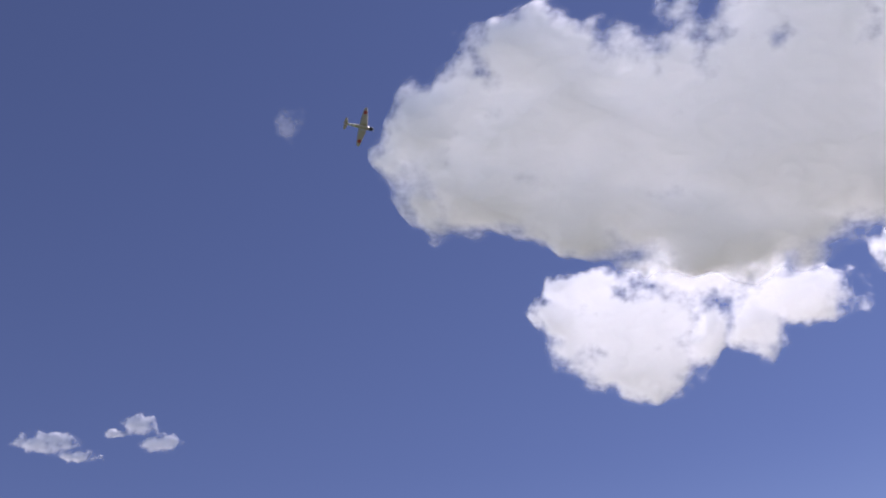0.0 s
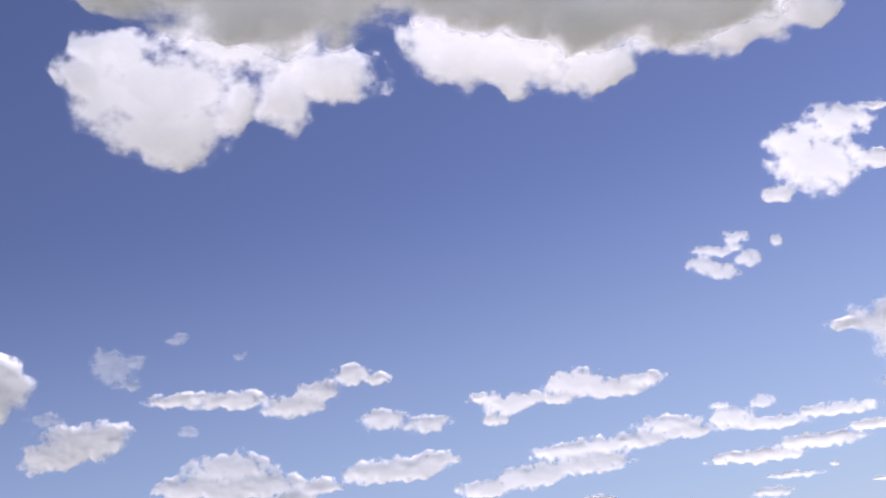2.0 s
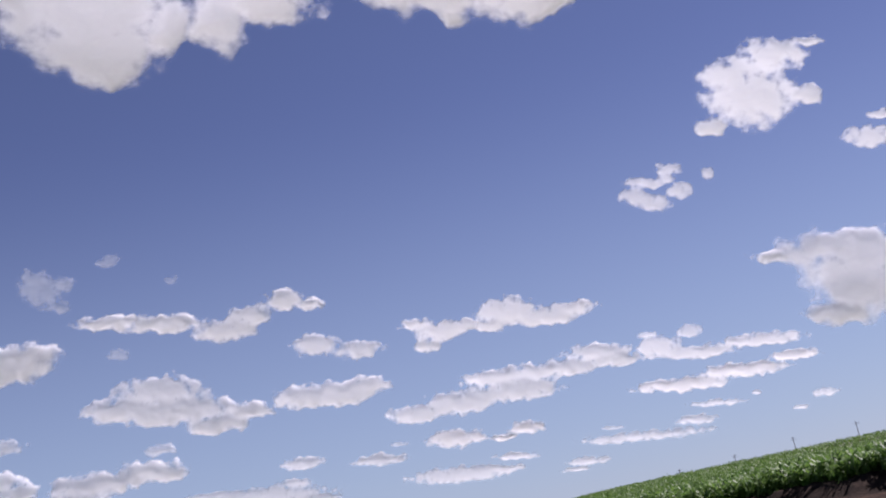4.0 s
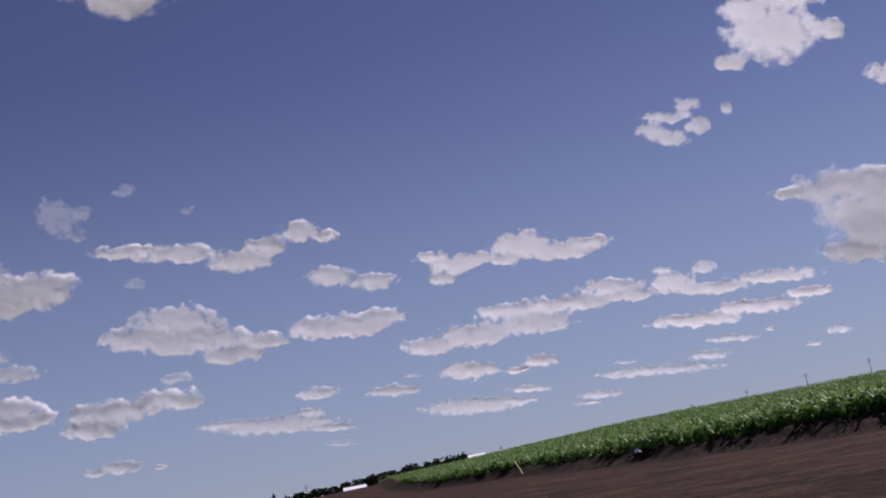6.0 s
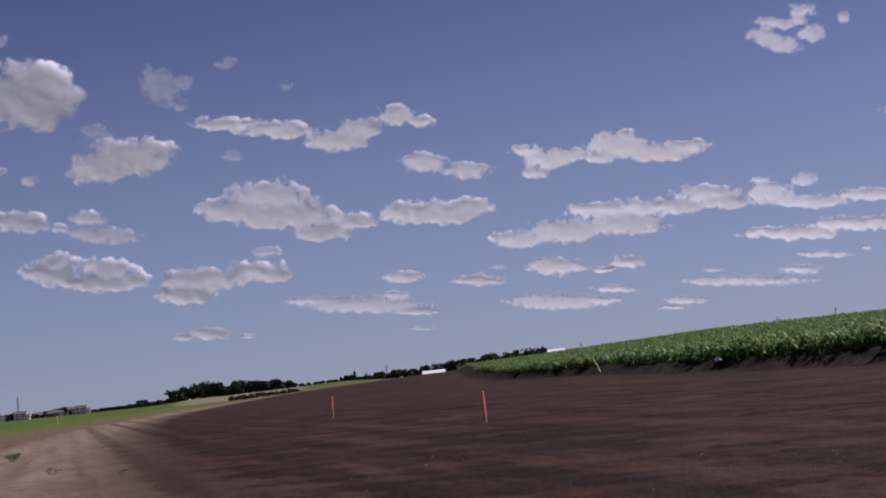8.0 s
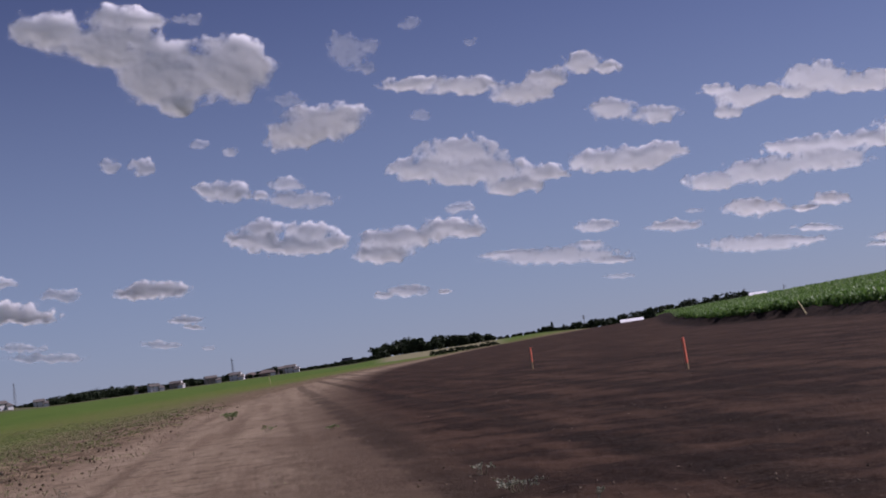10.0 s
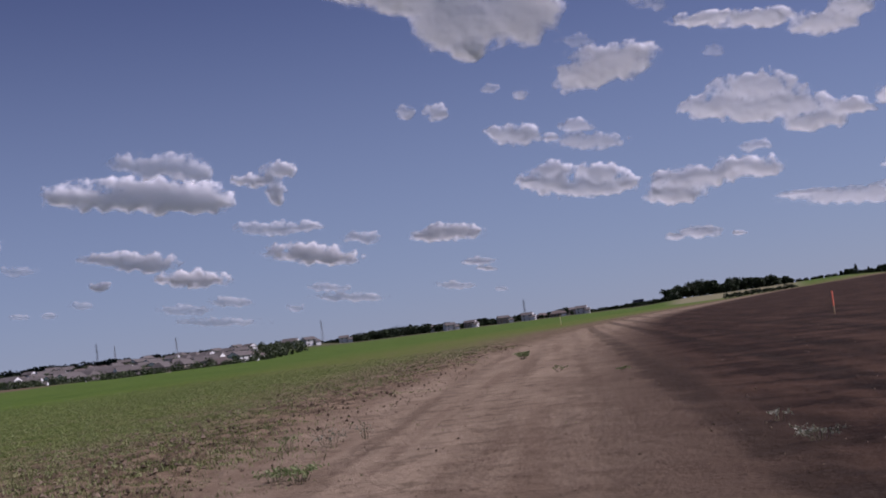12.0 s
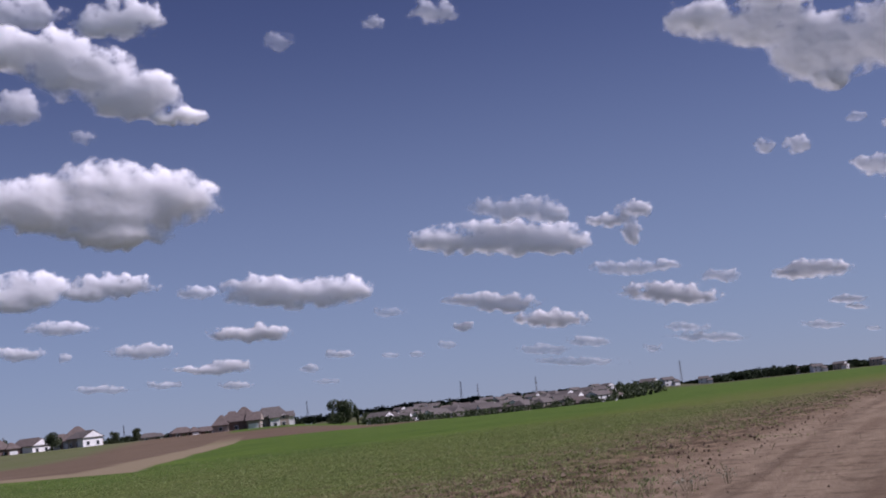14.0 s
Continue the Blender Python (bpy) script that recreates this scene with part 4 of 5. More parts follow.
def window_on(root, x, y, z, w, h, along_x, mat=TRIM):
    """A framed window with its pane, on a wall that runs along x or along y."""
    def slab(t, w2, h2):
        return boxed(x - w2 / 2, x + w2 / 2, y - t, y + t, z - h2 / 2, z + h2 / 2) if along_x else boxed(x - t, x + t, y - w2 / 2, y + w2 / 2, z - h2 / 2, z + h2 / 2)
    frame_ob = part("window", slab(0.06, w + 0.24, h + 0.24), mat, root)
    part("pane", slab(0.09, w, h), GLASS, frame_ob)


def house(label, blocks, wall, roof, at=None, turn=0.0, front=None, gable=None, windows=True):
    """A detached house: blocks of (x0, x1, y0, y1, height, roof rise, hip)."""
    root = new("house")
    tagged(root, label, "house", "houses at the edge of the town")
    for i, (x0, x1, y0, y1, h, rise, hip) in enumerate(blocks):
        part("wall", boxed(x0, x1, y0, y1, -1.5, h), front if (front and i) else wall, root)
        part("roof", roof_prism(x0, x1, y0, y1, h, rise, hip), roof, root)
        if hip < 0.2:
            for x in (x0, x1):
                bm = bmesh.new()
                t = 0.04 if x == x1 else -0.04
                tri = [(y0, h + 0.25), (y1, h + 0.25), ((y0 + y1) / 2, h + rise * 0.94)]
                bm.faces.new([bm.verts.new((x + (0.55 if t > 0 else -0.55), yy, zz)) for yy, zz in tri])
                part("gable", bm, gable or front or wall, root)
        if windows:
            for zc in ((1.5, 4.4) if h > 4.5 else (1.5,)):
                n = max(1, int((x1 - x0) / 3.6))
                for k in range(n):
                    x = x0 + (x1 - x0) * (k + 0.5) / n
                    window_on(root, x, y0, zc, 1.3, 1.4, True)
                n = max(1, int((y1 - y0) / 4.0))
                for k in range(n):
                    window_on(root, x1, y0 + (y1 - y0) * (k + 0.5) / n, zc, 1.3, 1.4, False)
    x0, x1, y0, y1 = blocks[-1][:4]
    part("garage_door", boxed(x0 + 0.6, x1 - 0.6, y0 - 0.1, y0 - 0.02, 0.0, 2.3), TRIM, root, "white panelled garage door")
    if at:
        root.matrix_basis = at
    return root


def stand(az, r, turn, up=0.0):
    return Matrix.Translation(spot(az, r, level(az, r) + up)) @ Matrix.Rotation(radians(turn - az), 4, "Z")


house("large brown brick house with a steep hipped brown roof",
      [(-4.5, 6, -6, 6, 3.6, 5.4, 5.0), (-8, 0, -5, 5, 4.2, 3.6, 3.4), (-11, -5, -7, 3, 2.8, 3.9, 2.9), (2.5, 7.5, -8, 1, 3.4, 3.2, 0.0)],
      BRICK, ROOF, stand(-50.95, 480, -8, -0.3), front=TANBRICK)
house("pale two-storey house with a broad grey-brown hipped roof",
      [(-8, 5, -6, 6, 4.6, 4.0, 3.4), (-3, 1, -9, -5, 4.0, 2.0, 0.0), (4, 7.5, -4, 4, 4.0, 2.2, 0.0)], TANBRICK, ROOF_GREY, stand(-49.45, 505, 6, -0.6), front=WHITE)
house("brown house with a steep hipped roof and grey front",
      [(-5, 6, -6, 6, 3.6, 4.6, 5.2), (-8, -2, -5, 4, 3.4, 2.6, 2.6), (-4, 5, -8, -3, 3.2, 1.6, 1.5)], BRICK, ROOF, stand(-58.5, 470, -6, -0.4), front=GREY)
house("cream house with two white gabled ends", [(-5, 3, -5, 5, 3.4, 2.4, 0.0), (2, 5, -6, 3, 3.4, 2.6, 0.0)],
      TANBRICK, ROOF_GREY, stand(-58.05, 462, -50, -0.2), front=WHITE, gable=WHITE)
house("low brown brick house with white gabled ends", [(-6, 3, -5, 5, 3.0, 3.0, 0.0), (2, 7, -7, 2, 3.0, 2.6, 0.0)],
      BRICK, ROOF, stand(-60.4, 478, -46, -0.6), gable=WHITE, front=WHITE)
house("low brown brick house partly behind shrubs", [(-9, 5, -5, 5, 3.2, 3.6, 4.0), (3, 7, -7, 1, 3.0, 2.2, 2.0)],
      BRICK, ROOF, stand(-62.0, 455, 10, -1.0))
house("single-storey brown house with a hipped roof", [(-6, 4, -5, 5, 2.6, 2.4, 3.4), (2, 6, -7, 1, 2.6, 1.9, 1.8)],
      BRICK, ROOF, stand(-53.7, 540, 8, -0.9))
house("long low brown house with a dark roof", [(-6, 4, -5, 5, 2.4, 2.0, 3.0), (2, 6, -7, 1, 2.4, 1.7, 1.6)],
      BRICK, ROOF, stand(-52.6, 545, -6, -1.1), front=TANBRICK)
house("single-storey tan house among dark shrubs", [(-5, 4, -5, 5, 2.5, 1.9, 2.6), (2, 5, -7, 1, 2.5, 1.5, 1.4)],
      TANBRICK, ROOF_GREY, stand(-55.2, 560, 6, -1.1))


def suburb():
    """Rows of town houses on the slope beyond the field, from five kinds."""
    gen = np.random.default_rng(44)
    kinds = [house("pale suburban house with a white gabled front", [(-6, 4, -5, 4, 5.2, 2.4, 0.0), (2, 7, -7, 2, 3.0, 2.0, 0.0)], WHITE, ROOF_GREY, gable=WHITE),
             house("tan suburban house with a brown hipped roof", [(-7, 5, -5, 4, 5.0, 2.6, 3.0), (2, 7, -7, 1, 2.8, 1.8, 1.6)], TANBRICK, ROOF_GREY),
             house("grey suburban house with a grey gabled roof", [(-6, 6, -5, 4, 5.2, 2.6, 0.0), (-7, -2, -7, 1, 2.8, 1.9, 0.0)], GREY, ROOF_GREY, front=WHITE),
             house("brown brick suburban house with a hipped roof", [(-7, 6, -5, 5, 3.0, 2.8, 3.4), (3, 8, -7, 1, 3.0, 2.0, 1.8)], BRICK, ROOF, front=TANBRICK),
             house("cream two-storey suburban house with white trim", [(-6, 5, -4, 4, 5.4, 2.2, 0.0), (3, 8, -6, 2, 3.0, 1.8, 0.0)], TANBRICK, ROOF_GREY, front=WHITE, gable=WHITE)]
    places = []
    for k in range(66):
        az = -44.4 + 11.0 * ((k * 0.618) % 1.0)
        places.append((az, 590 + 560 * (k / 66) ** 1.2 + 20 * gen.random(), gen.uniform(-60, 60)))
    for az, r, turn in ((-33.9, 760, 10), (-31.6, 800, -15), (-30.7, 820, 30), (-29.0, 860, 5), (-24.6, 900, 0), (-23.9, 910, 20), (-22.9, 930, -20),
                        (-21.3, 880, 15), (-20.1, 860, -10), (-19.4, 880, 25), (-18.7, 850, 0), (-18.0, 850, 30), (-17.5, 860, -5), (-14.8, 930, 0)):
        places.append((az, r * ((1.3 if int(-az * 10) % 2 else 1.44) if az > -30 else 1.22 if az > -40 else 1.0), turn))
    for i, (az, r, turn) in enumerate(places):
        m = stand(az, r, turn, -0.2)
        if i < 5:
            kinds[i].matrix_basis = m
        else:
            copy_thing(kinds[int(gen.integers(0, 5))], m)


suburb()

# ---- pylons and poles ----
STEEL = plain("galvanised_steel", (0.16, 0.165, 0.17), (0.28, 0.285, 0.29), 0.6, 0.5, 0.1, 0.6)
POLEWOOD = plain("weathered_pole_wood", (0.1, 0.075, 0.055), (0.2, 0.16, 0.12), 3.0)


def pylon(az, r, top, label):
    z = level(az, r)
    h = EYE[2] + r * math.tan(radians(top)) - z
    root = new("pylon")
    tagged(root, label, "pylon", "power pylons on the horizon")
    root.location = spot(az, r, z)
    w = 0.00011 * r
    levels = [(0.0, 0.06), (0.3, 0.042), (0.55, 0.028), (0.75, 0.02), (1.0, 0.005)]
    for sx in (-1, 1):
        for sy in (-1, 1):
            bm = bmesh.new()
            for (t0, b0), (t1, b1) in zip(levels, levels[1:]):
                beam(bm, (sx * b0 * h, sy * b0 * h, t0 * h), (sx * b1 * h, sy * b1 * h, t1 * h), w)
            part("leg", bm, STEEL, root)
    bm = bmesh.new()
    for (t0, b0), (t1, b1) in zip(levels, levels[1:]):
        for s in (-1, 1):
            beam(bm, (-b0 * h, s * b0 * h, t0 * h), (b1 * h, s * b1 * h, t1 * h), w * 0.6)
            beam(bm, (b0 * h, s * b0 * h, t0 * h), (-b1 * h, s * b1 * h, t1 * h), w * 0.6)
    tagged(part("bracing", bm, STEEL, root), kind="stuff")
    for t in (0.66, 0.78, 0.9):
        bm = bmesh.new()
        beam(bm, (-0.1 * h, 0, t * h), (0.1 * h, 0, t * h), w * 0.8)
        part("crossarm", bm, STEEL, root)


for az, r, top in ((-30.05, 1900, 1.17), (-20.25, 2000, 0.97), (-40.5, 1800, 1.35), (-39.7, 2100, 1.15), (-36.9, 1900, 1.2), (-47.9, 1900, 1.22), (-56.4, 2000, 1.0)):
    pylon(az, r, top, "grey lattice steel power pylon on the horizon")


def utility_pole(az, r, top):
    z = level(az, r)
    h = EYE[2] + r * math.tan(radians(top)) - z
    root = new("utility_pole")
    tagged(root, "dark wooden utility pole behind the corn field", "pole", "utility poles behind the corn")
    root.matrix_basis = stand(az, r, 20)
    bm = bmesh.new()
    bmesh.ops.create_cone(bm, segments=8, radius1=0.22, radius2=0.15, depth=h + 1, matrix=Matrix.Translation((0, 0, (h - 1) / 2)))
    part("pole", bm, POLEWOOD, root, smooth=True)
    for t in (0.6, 1.5):
        part("crossarm", boxed(-1.3, 1.3, -0.1, 0.1, h - t - 0.12, h - t), POLEWOOD, root)


for az, top in ((23.5, 1.5), (20.65, 1.4), (17.9, 1.2), (15.3, 1.05), (-3.3, 0.72), (4.3, 0.9), (6.1, 0.82)):
    utility_pole(az, 620, top)

# ---- white farm sheds behind the crest ----
METAL_WHITE = plain("white_sheet_metal", (0.72, 0.73, 0.74), (0.82, 0.82, 0.82), 0.4, 0.4)


def shed(az, r, top, w, label):
    z = EYE[2] + r * math.tan(radians(top)) - 4.2
    root = new("shed")
    tagged(root, label, "shed")
    root.matrix_basis = Matrix.Translation(spot(az, r, z)) @ Matrix.Rotation(radians(-az), 4, "Z")
    part("wall", boxed(-w / 2, w / 2, -4, 4, -3.0, 2.6), METAL_WHITE, root)
    part("roof", roof_prism(-w / 2, w / 2, -4, 4, 2.6, 1.3, 0.0, 0.3), METAL_WHITE, root)


shed(-1.05, 520, 0.25, 9.5, "long low white metal farm shed behind the soil crest")
shed(4.9, 560, 0.66, 7.5, "long white metal farm roof among dark trees")

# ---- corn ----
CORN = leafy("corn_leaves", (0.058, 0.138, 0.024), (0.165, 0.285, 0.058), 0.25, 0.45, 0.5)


def corn_field():
    """Standing corn: stalks with arching blades, thick at the cut edge and a closed canopy behind."""
    gen = np.random.default_rng(60)
    V, F, n = [], [], 0

    def scatter(x, y, blades, h):
        keep = field_edge(x, y) > gen.uniform(0.2, 1.0, len(x))
        x, y = x[keep], y[keep]
        z = ground_height(x, y) + bank(x, y)
        hh = h * np.interp(field_edge(x, y), [0, 12, 60], [0.42, 0.48, 0.52]) * np.interp(np.degrees(np.arctan2(x, y)), [0, 12], [0.62, 1.0]) * gen.uniform(0.8, 1.12, len(x))
        out = []
        for k in range(blades):
            a = gen.uniform(0, 6.28, len(x))
            z0 = z + hh * (0.08 + 0.84 * (k + gen.random(len(x))) / blades)
            reach = gen.uniform(0.4, 0.8, len(x))
            lift = gen.uniform(0.05, 0.35, len(x))
            w = gen.uniform(0.05, 0.085, len(x))
            dx, dy = np.cos(a), np.sin(a)
            root = np.stack([x, y, z0], 1)
            mid = root + np.stack([dx * reach * 0.5, dy * reach * 0.5, lift], 1)
            tip = root + np.stack([dx * reach, dy * reach, lift - gen.uniform(0.05, 0.4, len(x))], 1)
            side = np.stack([-dy * w, dx * w, np.zeros(len(x))], 1)
            out.append(np.stack([root - side * 0.5, root + side * 0.5, mid + side, mid - side], 1))
            out.append(np.stack([mid - side, mid + side, tip + side * 0.1, tip - side * 0.1], 1))
        q = np.concatenate(out).reshape(-1, 3)
        # stalks
        s = 0.03
        st = np.stack([np.stack([x - s, y, z - 0.5], 1), np.stack([x + s, y, z - 0.5], 1), np.stack([x + s * 0.5, y, z + hh], 1), np.stack([x - s * 0.5, y, z + hh], 1)], 1).reshape(-1, 3)
        return np.concatenate([q, st])

    edge_y = 45 + 155 * gen.random(22000) ** 1.4
    near = scatter(corn_line(edge_y) + gen.uniform(0, 13, 22000), edge_y, 7, 2.0)
    y2 = gen.uniform(60, 330, 20000)
    mid = scatter(corn_line(y2) + gen.uniform(5, 60, 20000), y2, 5, 2.05)
    y3 = gen.uniform(130, 480, 26000)
    far = scatter(gen.uniform(-2, 230, 26000), y3, 4, 2.1)
    v = np.concatenate([near, mid, far])
    ob = new("corn", grid_mesh("corn", v, np.arange(len(v)).reshape(-1, 4), CORN, False))
    return tagged(ob, "dense green standing corn with glossy arching leaves", "corn", kind="stuff")


corn_field()
tree(11.1, 420, 0.95, 5.0, "small dark bush top above the corn", 33)

# ---- survey stakes ----
ORANGE = plain("orange_paint", (0.95, 0.2, 0.11), (1.0, 0.3, 0.18), 6.0)
LATH = plain("raw_lath_wood", (0.32, 0.22, 0.12), (0.5, 0.38, 0.2), 6.0)


def stake(az, r, h, paint, label, lean=(0, 0), w=0.1, bare=0.35):
    root = new("survey_stake")
    tagged(root, label, "stake", "survey stakes in the soil")
    p = spot(az, r, 0)
    root.matrix_basis = pose(p.x, p.y, float(ground_height(p.x, p.y) + clods(p.x, p.y)), lean[0], lean[1], -az) @ Matrix.Rotation(radians(58), 4, "Z")
    low = bmesh.new()
    box(low, -w / 2, w / 2, -0.024, 0.024, -0.3, h * bare)
    part("lath", low, LATH, root, "bare wooden lower end")
    bm = bmesh.new()
    v = [bm.verts.new((x, y, z)) for y in (-0.027, 0.027) for x, z in ((-w / 2 - 0.004, h * bare), (w / 2 + 0.004, h * bare), (w / 2 + 0.004, h * 0.97), (0, h), (-w / 2 - 0.004, h * 0.97))]
    bm.faces.new(v[4::-1]), bm.faces.new(v[5:])
    for i in range(5):
        bm.faces.new((v[i], v[(i + 1) % 5], v[5 + (i + 1) % 5], v[5 + i]))
    part("painted_top", bm, paint, root)


stake(-6.05, 60, 1.1, ORANGE, "thin orange-painted wooden survey stake in bare soil", (0, 1), 0.055)
stake(1.2, 37, 0.98, ORANGE, "bright orange-painted wooden survey stake in bare soil", (0, -1), 0.06, 0.2)
YELLOW = plain("faded_yellow_paint", (0.6, 0.53, 0.27), (0.74, 0.67, 0.38), 5.0)
stake(6.95, 113, 1.75, YELLOW, "leaning yellow wooden lath at the corn's edge", (0, -24), 0.1, 0.15)
stake(-18.6, 165, 1.6, YELLOW, "thin pale yellow marker stake beside the track", (0, 0), 0.05, 0.2)

# ---- litter ----
SHEET = plain("white_plastic_sheet", (0.6, 0.6, 0.6), (0.8, 0.8, 0.8), 4.0, 0.4)


def litter(az, r, w):
    """A crumpled scrap of plastic sheet lying on the soil."""
    p = spot(az, r, 0)
    foot = float(ground_height(p.x, p.y) + clods(p.x, p.y) + bank(p.x, p.y))
    gen = np.random.default_rng(66)
    bm = bmesh.new()
    bmesh.ops.create_grid(bm, x_segments=6, y_segments=5, size=w / 2)
    for v in bm.verts:
        v.co.z = 0.05 + 0.09 * gen.random() + 0.06 * math.cos(9 * v.co.x)
    bmesh.ops.solidify(bm, geom=bm.faces[:], thickness=0.01)
    ob = part("plastic_scrap", bm, SHEET)
    ob.matrix_basis = pose(p.x, p.y, foot - 0.04, 25, 0, -az)
    tagged(ob, "crumpled scrap of white plastic on the bare soil bank", "litter")


litter(12.42, 78, 0.45)

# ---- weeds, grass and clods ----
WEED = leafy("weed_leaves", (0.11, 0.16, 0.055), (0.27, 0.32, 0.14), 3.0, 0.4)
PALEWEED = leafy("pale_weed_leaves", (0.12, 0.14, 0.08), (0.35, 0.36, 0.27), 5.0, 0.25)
STEM = plain("weed_stem", (0.1, 0.1, 0.055), (0.22, 0.2, 0.12), 9.0)


def weed(az, r, h, w, leaves, label, seed, leaf=LEAF_TREE, size=0.07):
    gen = np.random.default_rng(seed)
    p = spot(az, r, 0)
    z = float(ground_height(p.x, p.y) + clods(p.x, p.y))
    root = new("weed")
    tagged(root, label, "weed", "weeds on the bare ground")
    root.location = (p.x, p.y, z)
    bm = bmesh.new()
    pts = []
    for k in range(max(3, leaves // 7)):
        a, reach = gen.uniform(0, 6.28), w / 2 * gen.random() ** 0.5
        tip = Vector((math.cos(a) * reach, math.sin(a) * reach, h * gen.uniform(0.5, 1.0)))
        bend = tip * 0.5 + Vector((0, 0, h * 0.2))
        beam(bm, (tip.x * 0.3, tip.y * 0.3, -0.03), bend, 0.004), beam(bm, bend, tip, 0.003)
        for j in range(7):
            t = gen.random()
            pts.append(np.array(bend.lerp(tip, t)) + gen.normal(size=3) * 0.15 * h * np.array([1, 1, 0.5]))
    tagged(part("stalk", bm, STEM, root), kind="stuff")
    pts = np.array(pts)
    v, f = quads(pts, gen.uniform(0.6, 1.5, len(pts)) * size, gen)
    c = tagged(new("foliage", grid_mesh("foliage", v, f, leaf, False)), kind="stuff")
    c.parent = root


weed(-9.2, 15.0, 0.15, 0.4, 60, "pale straggling weed on dark soil", 71, PALEWEED, 0.032)
weed(-7.4, 12.8, 0.14, 0.6, 110, "low leafy weed with pale flower heads", 72, PALEWEED, 0.03)
weed(-7.9, 13.2, 0.14, 0.5, 50, "low creeping weed with pale leaves", 73, PALEWEED, 0.03)
weed(-3.9, 11.4, 0.12, 0.16, 28, "single pale upright weed on dark soil", 74, PALEWEED, 0.03)
weed(-20.6, 48, 0.3, 0.8, 320, "green bushy weed on the dry track", 75, WEED, 0.07)
weed(-32.0, 14.6, 0.2, 0.9, 200, "dense green grass tuft on the track's edge", 76, WEED, 0.045)
weed(-33.0, 14.9, 0.17, 0.7, 140, "dense green grass tuft with dry tips", 77, WEED, 0.045)
weed(-32.3, 18.6, 0.3, 0.5, 70, "thin green weed on the dry track", 78, WEED, 0.045)
weed(-30.3, 18.8, 0.28, 0.9, 110, "sprawling grey-green weed on the dry track", 79, PALEWEED, 0.032)
weed(-28.6, 19.5, 0.3, 0.4, 60, "thin grey-green weed on dry ground", 80, PALEWEED, 0.032)
weed(-19.0, 34, 0.18, 0.6, 60, "flat dark weed in a wheel track", 81, WEED, 0.05)
weed(-16.0, 30, 0.15, 0.5, 50, "flat dark weed in a wheel track", 82, WEED, 0.05)


def seedling(az, r, h, bend, seed):
    """A dry curved stalk, bent over at the top."""
    p = spot(az, r, 0)
    z = float(ground_height(p.x, p.y) + clods(p.x, p.y))
    bm = bmesh.new()
    pts = [Vector((bend * t * t, 0.02 * math.sin(seed + 3 * t), h * (t - 0.25 * t * t * t))) for t in (0, 0.25, 0.5, 0.75, 1.0)]
    for a, b in zip(pts, pts[1:]):
        beam(bm, a, b, 0.009)
    ob = part("dry_stalk", bm, STEM)
    ob.location = (p.x, p.y, z - 0.02)
    ob.rotation_euler = (0, 0, radians(-az) + seed)
    tagged(ob, "thin dry curved stalk rooted in the track", "stalk", "dry stalks on the track")


for i, (az, r, h) in enumerate(((-30.9, 21.5, 0.24), (-30.4, 22, 0.28), (-29.3, 22, 0.26), (-28.7, 22.3, 0.3), (-29.6, 19.6, 0.24), (-31.2, 19.4, 0.24), (-30.6, 16.8, 0.24),
                                (-31.0, 17.6, 0.22), (-27.2, 26, 0.28), (-26.4, 27, 0.3), (-25.0, 31, 0.3), (-22.5, 28, 0.25), (-24.0, 36, 0.3))):
    seedling(az, r, h * 0.7, 0.09 if i % 2 else -0.1, i * 1.3)

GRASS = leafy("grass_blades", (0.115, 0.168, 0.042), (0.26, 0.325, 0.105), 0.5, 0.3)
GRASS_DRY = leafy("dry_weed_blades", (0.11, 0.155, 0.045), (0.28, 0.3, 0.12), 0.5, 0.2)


def verge(name, label, material, count, seed, s0, s1, fade, height, rmax):
    """Blades of grass and low weeds, scattered over the left side of the track."""
    gen = np.random.default_rng(seed)
    r = np.exp(gen.uniform(np.log(11.0), np.log(rmax), count))
    az = np.radians(gen.uniform(-66, -14, count))
    x, y = r * np.sin(az), r * np.cos(az)
    s = track_side(x, y) + 2.4 * fbm(x / 3.0, y / 3.0, 3, seed) + 4.0 * fbm(x / 15.0, y / 15.0, 2, seed + 1)
    q = lane_side(x, y)
    keep = (gen.random(count) < ramp(s1, s0, s) ** 1.6 * (1 - fade * ramp(s0, s0 - 25, s))) & (q > 0.6)
    x, y, r = x[keep], y[keep], r[keep]
    z = ground_height(x, y) + clods(x, y) - 0.02
    n = len(x)
    out = []
    for k in range(3):
        a = gen.uniform(0, 6.28, n)
        h = height * gen.uniform(0.5, 1.3, n)
        w = 0.003 + 0.00036 * r
        lean = gen.uniform(0.1, 0.7, n) * h
        dx, dy = np.cos(a), np.sin(a)
        ox, oy = gen.normal(size=n) * 0.05, gen.normal(size=n) * 0.05
        base = np.stack([x + ox, y + oy, z], 1)
        side = np.stack([-dy * w, dx * w, np.zeros(n)], 1)
        tip = base + np.stack([dx * lean, dy * lean, h], 1)
        out.append(np.stack([base - side, base + side, tip], 1))
    v = np.concatenate(out).reshape(-1, 3)
    ob = new(name, grid_mesh(name, v, np.arange(len(v)).reshape(-1, 3), material, False))
    return tagged(ob, label, "grass", kind="stuff")


verge("grass", "short green young crop and grass on the field", GRASS, 240000, 91, -22, -7, 0.6, 0.05, 80)
verge("weeds", "sparse low weeds on the rubbly verge", GRASS_DRY, 120000, 92, -9.5, -4.8, 0.6, 0.055, 90)


